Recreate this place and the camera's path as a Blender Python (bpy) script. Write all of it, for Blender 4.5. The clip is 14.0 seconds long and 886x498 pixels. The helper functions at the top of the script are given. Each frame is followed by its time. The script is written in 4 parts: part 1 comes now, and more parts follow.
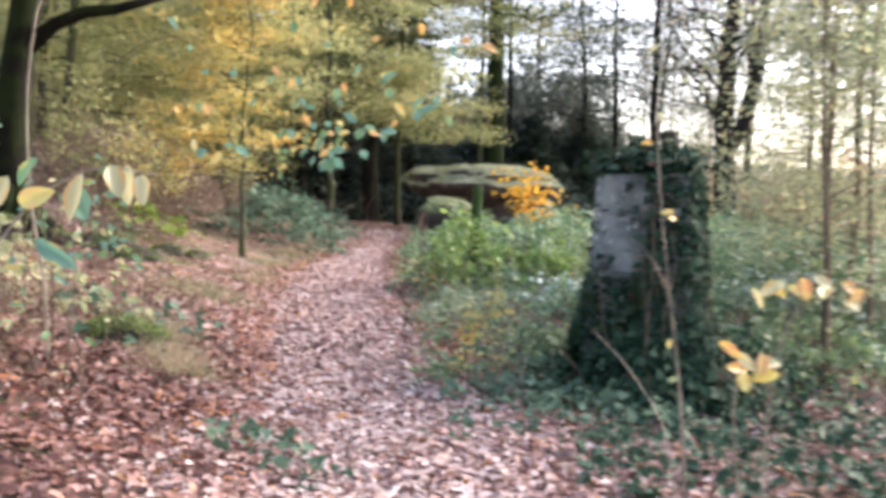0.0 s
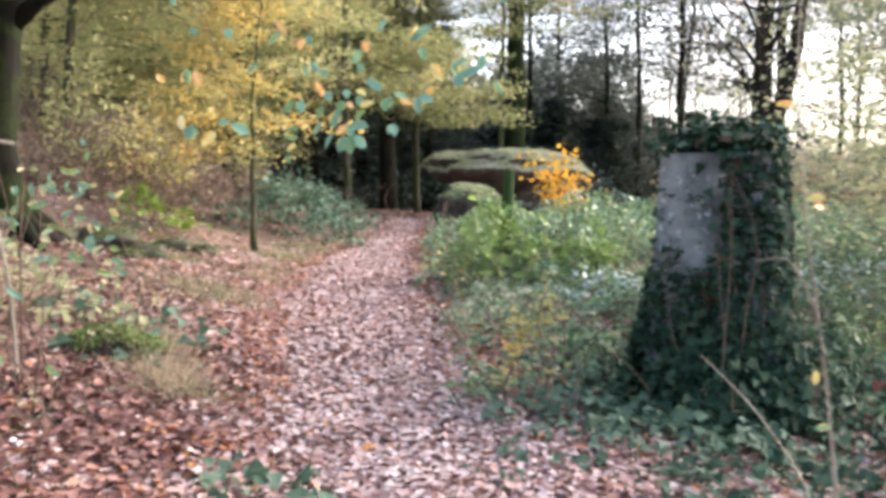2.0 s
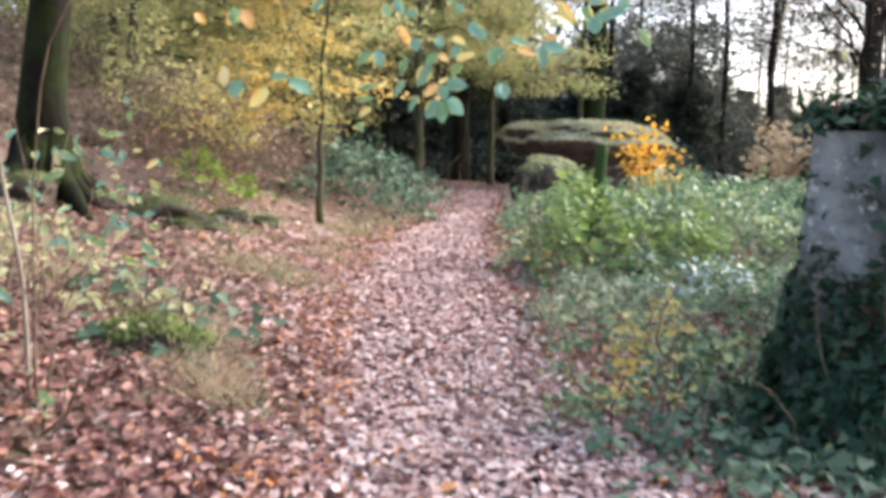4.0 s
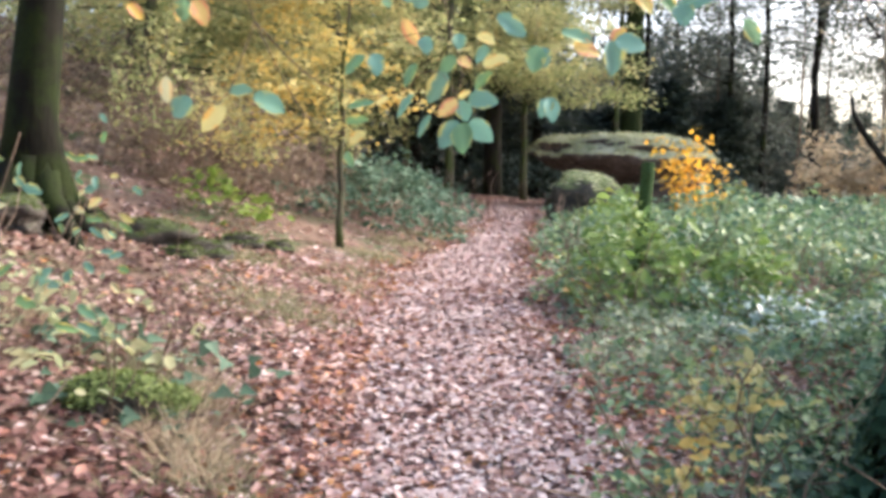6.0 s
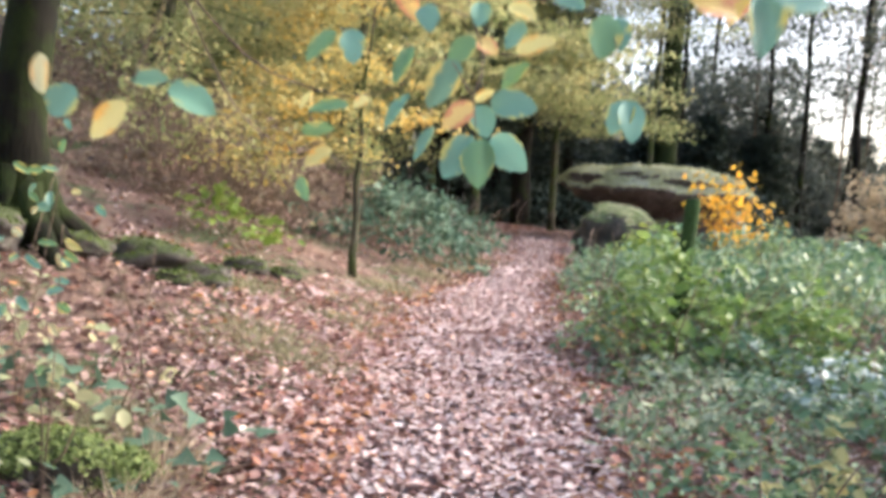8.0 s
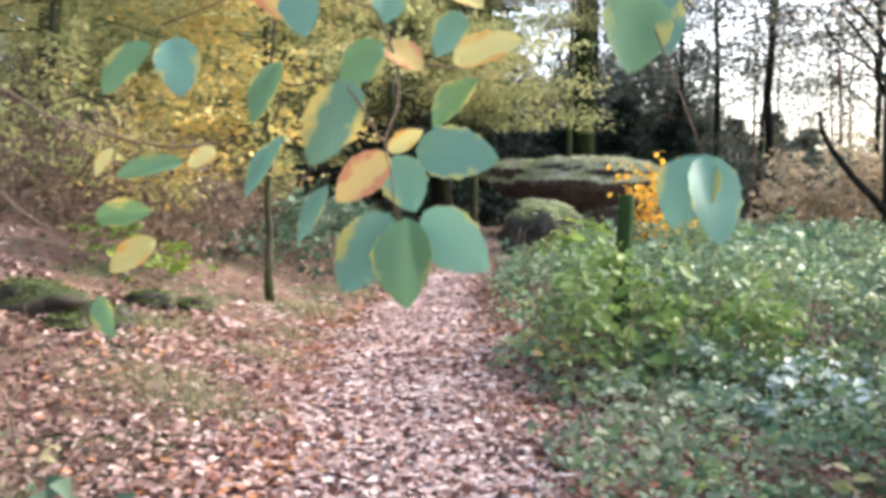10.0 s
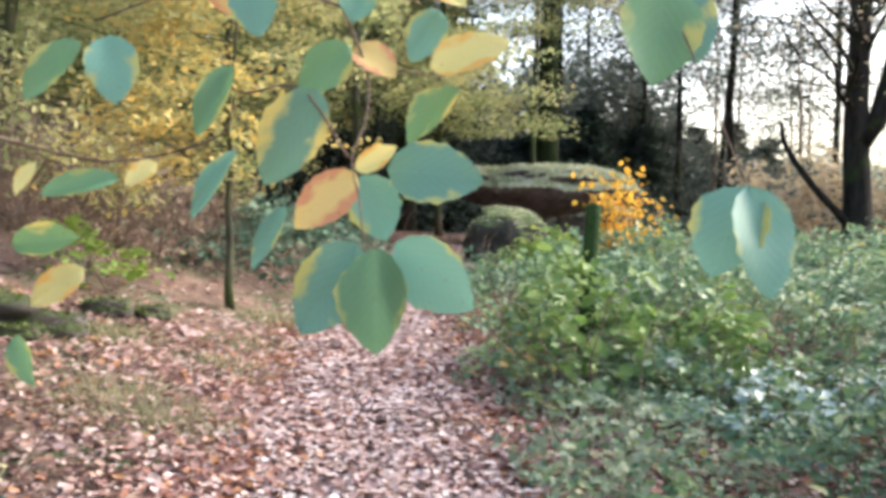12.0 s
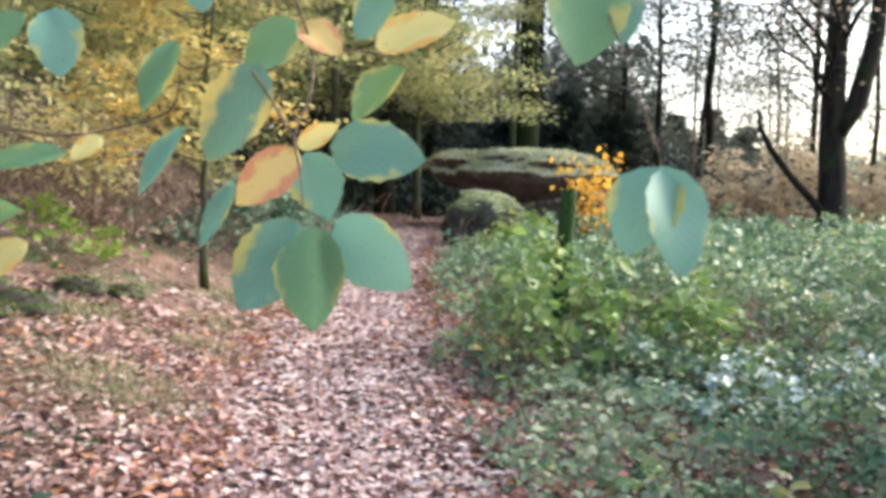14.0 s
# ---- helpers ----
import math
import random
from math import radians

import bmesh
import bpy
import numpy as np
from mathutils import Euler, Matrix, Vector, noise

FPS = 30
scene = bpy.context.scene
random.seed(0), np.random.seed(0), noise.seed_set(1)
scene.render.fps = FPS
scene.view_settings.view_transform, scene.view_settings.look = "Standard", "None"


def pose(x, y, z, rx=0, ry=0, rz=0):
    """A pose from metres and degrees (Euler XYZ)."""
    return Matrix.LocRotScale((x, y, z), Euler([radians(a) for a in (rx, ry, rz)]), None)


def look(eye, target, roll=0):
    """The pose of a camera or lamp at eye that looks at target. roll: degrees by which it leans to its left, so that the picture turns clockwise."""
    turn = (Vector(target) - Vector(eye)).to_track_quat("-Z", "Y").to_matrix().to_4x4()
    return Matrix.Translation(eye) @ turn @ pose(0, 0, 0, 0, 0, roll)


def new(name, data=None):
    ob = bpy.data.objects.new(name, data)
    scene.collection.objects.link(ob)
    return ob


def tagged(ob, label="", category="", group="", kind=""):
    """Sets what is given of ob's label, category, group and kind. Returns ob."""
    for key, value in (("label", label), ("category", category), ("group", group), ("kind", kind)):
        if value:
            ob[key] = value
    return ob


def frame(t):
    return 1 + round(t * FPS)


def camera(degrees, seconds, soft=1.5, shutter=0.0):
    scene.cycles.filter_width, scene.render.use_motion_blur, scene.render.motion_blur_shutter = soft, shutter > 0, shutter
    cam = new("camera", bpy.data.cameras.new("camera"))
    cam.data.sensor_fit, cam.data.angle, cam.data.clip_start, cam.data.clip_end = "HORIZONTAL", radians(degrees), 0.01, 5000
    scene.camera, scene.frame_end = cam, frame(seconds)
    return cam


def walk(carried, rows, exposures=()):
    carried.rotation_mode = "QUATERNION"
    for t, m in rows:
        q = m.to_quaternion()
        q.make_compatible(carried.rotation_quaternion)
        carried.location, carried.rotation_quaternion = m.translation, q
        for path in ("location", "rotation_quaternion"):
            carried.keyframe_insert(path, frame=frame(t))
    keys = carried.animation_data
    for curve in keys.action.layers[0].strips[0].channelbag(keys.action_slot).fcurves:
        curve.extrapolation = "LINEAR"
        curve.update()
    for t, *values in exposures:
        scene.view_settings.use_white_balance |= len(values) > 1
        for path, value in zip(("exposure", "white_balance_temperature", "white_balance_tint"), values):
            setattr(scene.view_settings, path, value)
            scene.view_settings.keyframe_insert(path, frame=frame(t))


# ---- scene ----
cam = camera(49.3, 14.0, soft=3.9, shutter=1.0)
PATH = [
    (0, (-0.035, 0.054, 1.205), (-0.025, 2.054, 1.164), 1.4),
    (0.5, (-0.052, 0.355, 1.217), (-0.143, 2.353, 1.178), 1.1),
    (1, (-0.047, 0.64, 1.241), (-0.215, 2.632, 1.165), 2.4),
    (1.5, (-0.105, 0.873, 1.226), (-0.247, 2.867, 1.16), 2.0),
    (2, (-0.18, 1.162, 1.237), (-0.204, 3.161, 1.167), 0.6),
    (2.5, (-0.232, 1.427, 1.226), (-0.306, 3.426, 1.192), 0.3),
    (3, (-0.285, 1.712, 1.237), (-0.438, 3.697, 1.051), 2.2),
    (5.5, (-0.437, 2.991, 1.406), (-0.623, 4.982, 1.36), 1.9),
    (6, (-0.434, 3.232, 1.414), (-0.66, 5.216, 1.298), 2.2),
    (6.5, (-0.481, 3.464, 1.43), (-0.633, 5.456, 1.325), 2.2),
    (7, (-0.519, 3.657, 1.454), (-0.583, 5.654, 1.368), 1.5),
    (7.5, (-0.513, 3.867, 1.464), (-0.692, 5.859, 1.463), 2.8),
    (8, (-0.501, 4.12, 1.465), (-0.781, 6.1, 1.397), 4.6),
    (8.5, (-0.524, 4.364, 1.489), (-0.776, 6.346, 1.39), 2.4),
    (11, (-0.601, 4.865, 1.621), (-0.675, 6.863, 1.572), 1.2),
    (11.5, (-0.609, 4.889, 1.614), (-0.662, 6.887, 1.557), 1.1),
    (12, (-0.599, 4.891, 1.611), (-0.646, 6.89, 1.559), 1.1),
    (12.5, (-0.584, 4.893, 1.609), (-0.603, 6.892, 1.55), 1.5),
    (13, (-0.581, 4.915, 1.606), (-0.6, 6.914, 1.535), 1.5),
    (13.5, (-0.579, 4.923, 1.61), (-0.582, 6.921, 1.524), 1.9),
    (14, (-0.568, 4.886, 1.608), (-0.571, 6.884, 1.523), 1.9),
]
# the picture is a little brighter and rosier at the start of the walk
walk(cam, [(t, look(eye, target, roll)) for t, eye, target, roll in PATH],
     [(0, 2.12, 5900, 14.5), (3.2, 2.16, 5900, 14.5), (6.0, 2.14, 5860, 12.5), (8.7, 2.14, 5860, 12.5), (11, 2.08, 5800, 9), (14, 2.05, 5800, 8)])

# ---- light: bright overcast sky, the open side to the right ----
world = bpy.data.worlds.new("sky")
scene.world = world
world.use_nodes = True
wn = world.node_tree
sky = wn.nodes.new("ShaderNodeTexSky")
sky.sky_type, sky.sun_disc = "NISHITA", False
sky.sun_elevation, sky.sun_rotation = radians(32), radians(62)
sky.air_density, sky.dust_density, sky.ozone_density = 1.0, 7.0, 0.6
wn.links.new(sky.outputs[0], wn.nodes["Background"].inputs[0])
wn.nodes["Background"].inputs[1].default_value = 0.15
sun = new("sun", bpy.data.lights.new("sun", "SUN"))
sun.data.energy, sun.data.angle, sun.data.color = 0.55, radians(40), (1.0, 0.95, 0.88)
# the sky's rotation turns clockwise from +y
az, el = radians(62), radians(32)
sun.matrix_world = look((0, 0, 0), (-math.sin(az) * math.cos(el), -math.cos(az) * math.cos(el), -math.sin(el)))

# ---- materials ----
def nodes(name):
    m = bpy.data.materials.new(name)
    m.use_nodes = True
    t = m.node_tree
    return m, t, t.nodes["Principled BSDF"]


def ramp(t, fac, stops, mode="LINEAR"):
    r = t.nodes.new("ShaderNodeValToRGB")
    r.color_ramp.interpolation = mode
    while len(r.color_ramp.elements) < len(stops):
        r.color_ramp.elements.new(0.5)
    for e, (p, c) in zip(r.color_ramp.elements, stops):
        e.position, e.color = p, (*c, 1)
    t.links.new(fac, r.inputs[0])
    return r.outputs[0]


def noisy(t, scale, detail=4.0, rough=0.6, stretch=None):
    n = t.nodes.new("ShaderNodeTexNoise")
    n.inputs["Scale"].default_value, n.inputs["Detail"].default_value, n.inputs["Roughness"].default_value = scale, detail, rough
    g = t.nodes.new("ShaderNodeNewGeometry")
    src = g.outputs["Position"]
    if stretch:
        v = t.nodes.new("ShaderNodeMapping")
        v.inputs["Scale"].default_value = stretch
        t.links.new(src, v.inputs[0])
        src = v.outputs[0]
    t.links.new(src, n.inputs["Vector"])
    return n.outputs["Fac"]


def mix(t, fac, a, b, mode="MIX"):
    m = t.nodes.new("ShaderNodeMix")
    m.data_type, m.blend_type = "RGBA", mode
    if isinstance(fac, float):
        m.inputs[0].default_value = fac
    else:
        t.links.new(fac, m.inputs[0])
    for s, v in ((m.inputs[6], a), (m.inputs[7], b)):
        if isinstance(v, tuple):
            s.default_value = (*v, 1)
        else:
            t.links.new(v, s)
    return m.outputs[2]


def bump(t, bsdf, fac, strength, dist):
    b = t.nodes.new("ShaderNodeBump")
    b.inputs["Strength"].default_value, b.inputs["Distance"].default_value = strength, dist
    t.links.new(fac, b.inputs["Height"])
    t.links.new(b.outputs[0], bsdf.inputs["Normal"])


def leaf_mat(name, stops, rough=0.5, translucent=0.35, patch=0.9, patchiness=0.5, single=False, sheen=0.28):
    """Leaves that differ one from the other and from clump to clump."""
    m, t, bsdf = nodes(name)
    g = t.nodes.new("ShaderNodeNewGeometry")
    n = noisy(t, patch, 2.0)
    mx = t.nodes.new("ShaderNodeMix")
    mx.data_type = "FLOAT"
    mx.inputs[0].default_value = patchiness
    st = t.nodes.new("ShaderNodeMapRange")
    st.inputs[1].default_value, st.inputs[2].default_value = 0.3, 0.7
    t.links.new(n, st.inputs[0])
    t.links.new(t.nodes.new("ShaderNodeObjectInfo").outputs["Random"] if single else g.outputs["Random Per Island"], mx.inputs[2])
    t.links.new(st.outputs[0], mx.inputs[3])
    col = ramp(t, mx.outputs[0], stops)
    t.links.new(col, bsdf.inputs["Base Color"])
    bsdf.inputs["Roughness"].default_value = rough
    bsdf.inputs["Specular IOR Level"].default_value = sheen
    if translucent:
        tr = t.nodes.new("ShaderNodeBsdfTranslucent")
        t.links.new(col, tr.inputs[0])
        ms = t.nodes.new("ShaderNodeMixShader")
        ms.inputs[0].default_value = translucent
        t.links.new(bsdf.outputs[0], ms.inputs[1])
        t.links.new(tr.outputs[0], ms.inputs[2])
        t.links.new(ms.outputs[0], t.nodes["Material Output"].inputs[0])
    return m


def bark_mat(name, dark, light, moss=None, amount=0.5, scale=9.0):
    m, t, bsdf = nodes(name)
    n = noisy(t, scale, 6.0, 0.7, (1, 1, 0.18))
    col = ramp(t, n, [(0.32, dark), (0.68, light)])
    if moss:
        k = ramp(t, noisy(t, 2.2, 5.0), [(0.62 - 0.3 * amount, (0, 0, 0)), (0.74 - 0.3 * amount, (1, 1, 1))])
        col = mix(t, k, col, ramp(t, noisy(t, 40.0, 3.0), [(0.3, tuple(c * 0.5 for c in moss)), (0.7, moss)]))
    t.links.new(col, bsdf.inputs["Base Color"])
    bsdf.inputs["Roughness"].default_value = 0.9
    bsdf.inputs["Specular IOR Level"].default_value = 0.12
    bump(t, bsdf, n, 0.9, 0.03)
    return m


def stone_mat(name, dark, light, moss, top=0.35, lo=0.45, hi=0.6):
    """Weathered rock: moss where it faces up, lichen blotches."""
    m, t, bsdf = nodes(name)
    n = noisy(t, 3.0, 8.0, 0.65)
    col = ramp(t, n, [(0.3, dark), (0.55, light), (0.75, tuple(min(1, c * 1.5) for c in light))])
    spots = ramp(t, noisy(t, 14.0, 4.0), [(0.58, (0, 0, 0)), (0.66, (1, 1, 1))])
    col = mix(t, spots, col, tuple(min(1, c * 1.7 + 0.04) for c in light))
    g = t.nodes.new("ShaderNodeNewGeometry")
    s = t.nodes.new("ShaderNodeSeparateXYZ")
    t.links.new(g.outputs["Normal"], s.inputs[0])
    a = t.nodes.new("ShaderNodeMath")
    a.operation = "MULTIPLY_ADD"
    a.inputs[1].default_value = top
    t.links.new(s.outputs[2], a.inputs[0])
    t.links.new(noisy(t, 4.0, 6.0), a.inputs[2])
    k = ramp(t, a.outputs[0], [(lo, (0, 0, 0)), (hi, (1, 1, 1))])
    col = mix(t, k, col, ramp(t, noisy(t, 30.0, 4.0), [(0.3, tuple(c * 0.45 for c in moss)), (0.7, moss)]))
    t.links.new(col, bsdf.inputs["Base Color"])
    bsdf.inputs["Roughness"].default_value = 0.92
    bump(t, bsdf, noisy(t, 22.0, 8.0, 0.7), 0.8, 0.03)
    return m


M_GROUND, t, b = nodes("woodland_floor")
at = t.nodes.new("ShaderNodeAttribute")
at.attribute_name = "trodden"
soil = ramp(t, noisy(t, 5.0, 8.0, 0.7), [(0.3, (0.08, 0.05, 0.038)), (0.5, (0.19, 0.12, 0.09)), (0.7, (0.3, 0.21, 0.15))])
trod = ramp(t, noisy(t, 9.0, 8.0, 0.75), [(0.3, (0.24, 0.165, 0.15)), (0.55, (0.42, 0.32, 0.3)), (0.75, (0.54, 0.45, 0.43))])
green = ramp(t, noisy(t, 1.3, 5.0), [(0.5, (0, 0, 0)), (0.64, (1, 1, 1))])
soil = mix(t, green, soil, ramp(t, noisy(t, 25.0, 3.0), [(0.3, (0.03, 0.05, 0.015)), (0.7, (0.11, 0.14, 0.05))]))
t.links.new(mix(t, at.outputs["Fac"], soil, trod), b.inputs["Base Color"])
b.inputs["Roughness"].default_value = 0.95
bump(t, b, noisy(t, 30.0, 6.0, 0.75), 1.0, 0.04)

LITTER_HUES = [(0.0, (0.13, 0.065, 0.055)), (0.25, (0.29, 0.16, 0.135)), (0.5, (0.42, 0.265, 0.235)), (0.68, (0.52, 0.37, 0.345)),
                    (0.82, (0.6, 0.49, 0.46)), (0.92, (0.46, 0.2, 0.07)), (1.0, (0.58, 0.34, 0.13))]
M_LITTER = leaf_mat("dead_beech_leaves", LITTER_HUES, 0.6, 0.1, 3.0, 0.15)
M_LITTER_LEAF = leaf_mat("dead_beech_leaf", LITTER_HUES, 0.6, 0.1, 3.0, 0.15, True)
M_TRODDEN = leaf_mat("trodden_pale_leaves", [(0.0, (0.38, 0.26, 0.24)), (0.45, (0.56, 0.44, 0.42)), (1.0, (0.76, 0.67, 0.65))], 0.6, 0.1, 3.0, 0.2)
# a browner leaf mix than the path's; its dark tones also paint bank shade
M_BANK = leaf_mat("shade_dark_brown_leaves", [(0.0, (0.06, 0.036, 0.032)), (0.3, (0.16, 0.085, 0.072)), (0.6, (0.27, 0.175, 0.145)), (0.8, (0.41, 0.31, 0.275)), (0.93, (0.38, 0.2, 0.1)), (1.0, (0.6, 0.52, 0.49))], 0.6, 0.1, 1.2, 0.3)
# redder mix, darkened once more for the shade low on the bank
M_SHADELEAF = leaf_mat("shade_dark_red_brown_leaves", [(0.0, (0.05, 0.028, 0.024)), (0.3, (0.13, 0.06, 0.05)), (0.6, (0.23, 0.115, 0.095)), (0.8, (0.34, 0.2, 0.17)), (0.92, (0.4, 0.16, 0.06)), (1.0, (0.5, 0.4, 0.37))], 0.55, 0.1, 1.2, 0.3)
M_BEECH = leaf_mat("turning_beech_leaves", [(0.0, (0.13, 0.18, 0.055)), (0.3, (0.29, 0.33, 0.14)), (0.58, (0.43, 0.43, 0.2)), (0.84, (0.57, 0.49, 0.22)), (1.0, (0.6, 0.41, 0.16))], 0.5, 0.55, 0.7, 0.55)
M_RUSSET = leaf_mat("russet_leaves", [(0.0, (0.14, 0.06, 0.05)), (0.45, (0.28, 0.12, 0.085)), (0.75, (0.42, 0.2, 0.1)), (0.9, (0.5, 0.24, 0.07)), (1.0, (0.6, 0.42, 0.32))], 0.6, 0.1, 2.0, 0.2)
M_YELLOW = leaf_mat("yellow_leaves", [(0.0, (0.26, 0.3, 0.13)), (0.4, (0.44, 0.41, 0.17)), (0.7, (0.64, 0.48, 0.14)), (1.0, (0.66, 0.38, 0.09))], 0.5, 0.38, 1.4, 0.6)
M_ORANGE = leaf_mat("orange_leaves", [(0.0, (0.78, 0.56, 0.09)), (0.5, (0.82, 0.5, 0.06)), (1.0, (0.78, 0.38, 0.05))], 0.5, 0.5, 2.0, 0.3)
M_TAN = leaf_mat("tan_leaves", [(0.0, (0.34, 0.26, 0.15)), (0.5, (0.52, 0.42, 0.27)), (1.0, (0.56, 0.49, 0.33))], 0.6, 0.4, 0.8, 0.4)
M_IVY = leaf_mat("ivy_leaves", [(0.0, (0.014, 0.037, 0.022)), (0.5, (0.03, 0.072, 0.042)), (0.85, (0.06, 0.11, 0.06)), (0.93, (0.1, 0.06, 0.045)), (1.0, (0.24, 0.08, 0.05))], 0.62, 0.15, 2.0, 0.2, sheen=0.2)
BRAMBLE_HUES = [(0.0, (0.05, 0.11, 0.065)), (0.35, (0.11, 0.2, 0.11)), (0.65, (0.2, 0.3, 0.14)), (0.86, (0.3, 0.38, 0.15)), (0.95, (0.45, 0.4, 0.1)), (1.0, (0.45, 0.2, 0.06))]
M_BRAMBLE = leaf_mat("bramble_leaves", BRAMBLE_HUES, 0.5, 0.3, 0.8, 0.4, sheen=0.45)
M_BRAMBLE_LEAF = leaf_mat("bramble_leaf", BRAMBLE_HUES, 0.5, 0.3, 0.8, 0.4, True, 0.45)
# smooth leaves, paled to blue-green so the colour itself carries the sky's sheen
M_SKYSHEEN = leaf_mat("sheen_pale_bramble_leaves", [(0.0, (0.16, 0.25, 0.2)), (0.5, (0.3, 0.4, 0.36)), (1.0, (0.48, 0.56, 0.52))], 0.36, 0.2, 0.8, 0.4, sheen=0.6)
M_PALE = leaf_mat("thin_pale_leaves", [(0.0, (0.26, 0.32, 0.18)), (0.5, (0.42, 0.45, 0.26)), (1.0, (0.58, 0.5, 0.28))], 0.5, 0.5, 0.8, 0.4)
M_THINLEAF = leaf_mat("grey_green_leaves", [(0.0, (0.12, 0.16, 0.1)), (0.5, (0.24, 0.28, 0.17)), (0.8, (0.38, 0.38, 0.22)), (1.0, (0.5, 0.38, 0.2))], 0.5, 0.45, 0.7, 0.5)
M_FERN = leaf_mat("bright_green_leaves", [(0.0, (0.12, 0.2, 0.04)), (0.5, (0.22, 0.32, 0.06)), (1.0, (0.36, 0.4, 0.09))], 0.45, 0.4, 1.5, 0.4)
M_HOLLY = leaf_mat("evergreen_leaves", [(0.0, (0.04, 0.075, 0.045)), (0.5, (0.1, 0.17, 0.11)), (1.0, (0.2, 0.28, 0.18))], 0.6, 0.25, 1.2, 0.4)
M_HERB = leaf_mat("grey_green_herbs", [(0.0, (0.1, 0.15, 0.1)), (0.5, (0.22, 0.28, 0.19)), (1.0, (0.38, 0.4, 0.24))], 0.55, 0.3, 1.2, 0.4)
M_IVYGREEN = leaf_mat("dark_green_ivy", [(0.0, (0.03, 0.07, 0.042)), (0.5, (0.065, 0.125, 0.07)), (0.9, (0.13, 0.2, 0.09)), (1.0, (0.36, 0.3, 0.08))], 0.5, 0.2, 1.5, 0.3)
M_SPRUCE = leaf_mat("conifer_needles", [(0.0, (0.026, 0.04, 0.03)), (0.5, (0.055, 0.08, 0.06)), (1.0, (0.11, 0.14, 0.1))], 0.6, 0.15, 0.6, 0.4)
# distance haze is mixed into this leaf colour as a paler grey-green
M_FAR = leaf_mat("haze_pale_leaves", [(0.0, (0.11, 0.14, 0.11)), (0.5, (0.21, 0.24, 0.17)), (1.0, (0.4, 0.36, 0.23))], 0.6, 0.5, 0.35, 0.5)
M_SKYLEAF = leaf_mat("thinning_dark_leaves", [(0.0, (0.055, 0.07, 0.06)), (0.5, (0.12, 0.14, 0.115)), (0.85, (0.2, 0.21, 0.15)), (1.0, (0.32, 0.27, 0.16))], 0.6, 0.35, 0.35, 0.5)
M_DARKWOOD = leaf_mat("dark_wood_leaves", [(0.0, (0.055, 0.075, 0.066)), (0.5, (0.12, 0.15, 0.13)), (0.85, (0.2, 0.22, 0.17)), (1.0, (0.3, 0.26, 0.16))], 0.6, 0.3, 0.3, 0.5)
M_GRASS = leaf_mat("dry_grass", [(0.0, (0.16, 0.16, 0.09)), (0.5, (0.3, 0.28, 0.165)), (1.0, (0.45, 0.4, 0.27))], 0.6, 0.3, 2.0, 0.4)
M_MOSSLEAF = leaf_mat("moss_fronds", [(0.0, (0.07, 0.1, 0.028)), (0.5, (0.16, 0.21, 0.06)), (1.0, (0.28, 0.33, 0.12))], 0.7, 0.2, 3.0, 0.3)


def fresh_leaf(name, body, edge, amount):
    """A living leaf: paler ribs, a blade that turns colour from its margin inwards."""
    m, t, bsdf = nodes(name)
    tc = t.nodes.new("ShaderNodeTexCoord")
    oi = t.nodes.new("ShaderNodeObjectInfo")
    sep = t.nodes.new("ShaderNodeSeparateXYZ")
    t.links.new(tc.outputs["Object"], sep.inputs[0])

    def calc(op, a, c=None, d=None):
        n = t.nodes.new("ShaderNodeMath")
        n.operation = op
        for s, v in zip(n.inputs, (a, c, d)):
            if v is None:
                continue
            if isinstance(v, (int, float)):
                s.default_value = v
            else:
                t.links.new(v, s)
        return n.outputs[0]

    side = calc("ABSOLUTE", sep.outputs[0])
    rib = calc("SINE", calc("MULTIPLY", calc("SUBTRACT", sep.outputs[1], side), 52.0))
    rib = calc("POWER", calc("MULTIPLY_ADD", rib, 0.5, 0.5), 10.0)
    mid = calc("LESS_THAN", side, 0.014)
    rib = calc("MAXIMUM", rib, mid)
    n = t.nodes.new("ShaderNodeTexNoise")
    n.noise_dimensions = "4D"
    n.inputs["Scale"].default_value, n.inputs["Detail"].default_value = 2.6, 5.0
    t.links.new(tc.outputs["Object"], n.inputs["Vector"])
    t.links.new(calc("MULTIPLY", oi.outputs["Random"], 40.0), n.inputs["W"])
    k = calc("ADD", calc("MULTIPLY", side, 0.9), n.outputs["Fac"])
    turn = ramp(t, k, [(0.82 - amount, (0, 0, 0)), (0.96 - amount, (1, 1, 1))])
    base = ramp(t, oi.outputs["Random"], [(0.0, tuple(c * 0.82 for c in body)), (0.6, tuple(min(1, c * 1.12) for c in body)), (0.8, (body[0] * 1.1, body[1] * 1.02, body[2] * 0.62)), (1.0, (body[0] * 0.9, body[1] * 0.85, body[2] * 0.55))])
    col = mix(t, turn, base, edge)
    col = mix(t, calc("MULTIPLY", rib, 0.07), col, tuple(min(1, c * 1.5 + 0.03) for c in body))
    spots = ramp(t, noisy(t, 260.0, 2.0), [(0.7, (0, 0, 0)), (0.76, (1, 1, 1))])
    col = mix(t, spots, col, (0.22, 0.13, 0.05))
    t.links.new(col, bsdf.inputs["Base Color"])
    bsdf.inputs["Roughness"].default_value = 0.42
    bump(t, bsdf, rib, 0.12, 0.002)
    tr = t.nodes.new("ShaderNodeBsdfTranslucent")
    t.links.new(col, tr.inputs[0])
    ms = t.nodes.new("ShaderNodeMixShader")
    ms.inputs[0].default_value = 0.25
    t.links.new(bsdf.outputs[0], ms.inputs[1])
    t.links.new(tr.outputs[0], ms.inputs[2])
    t.links.new(ms.outputs[0], t.nodes["Material Output"].inputs[0])
    return m


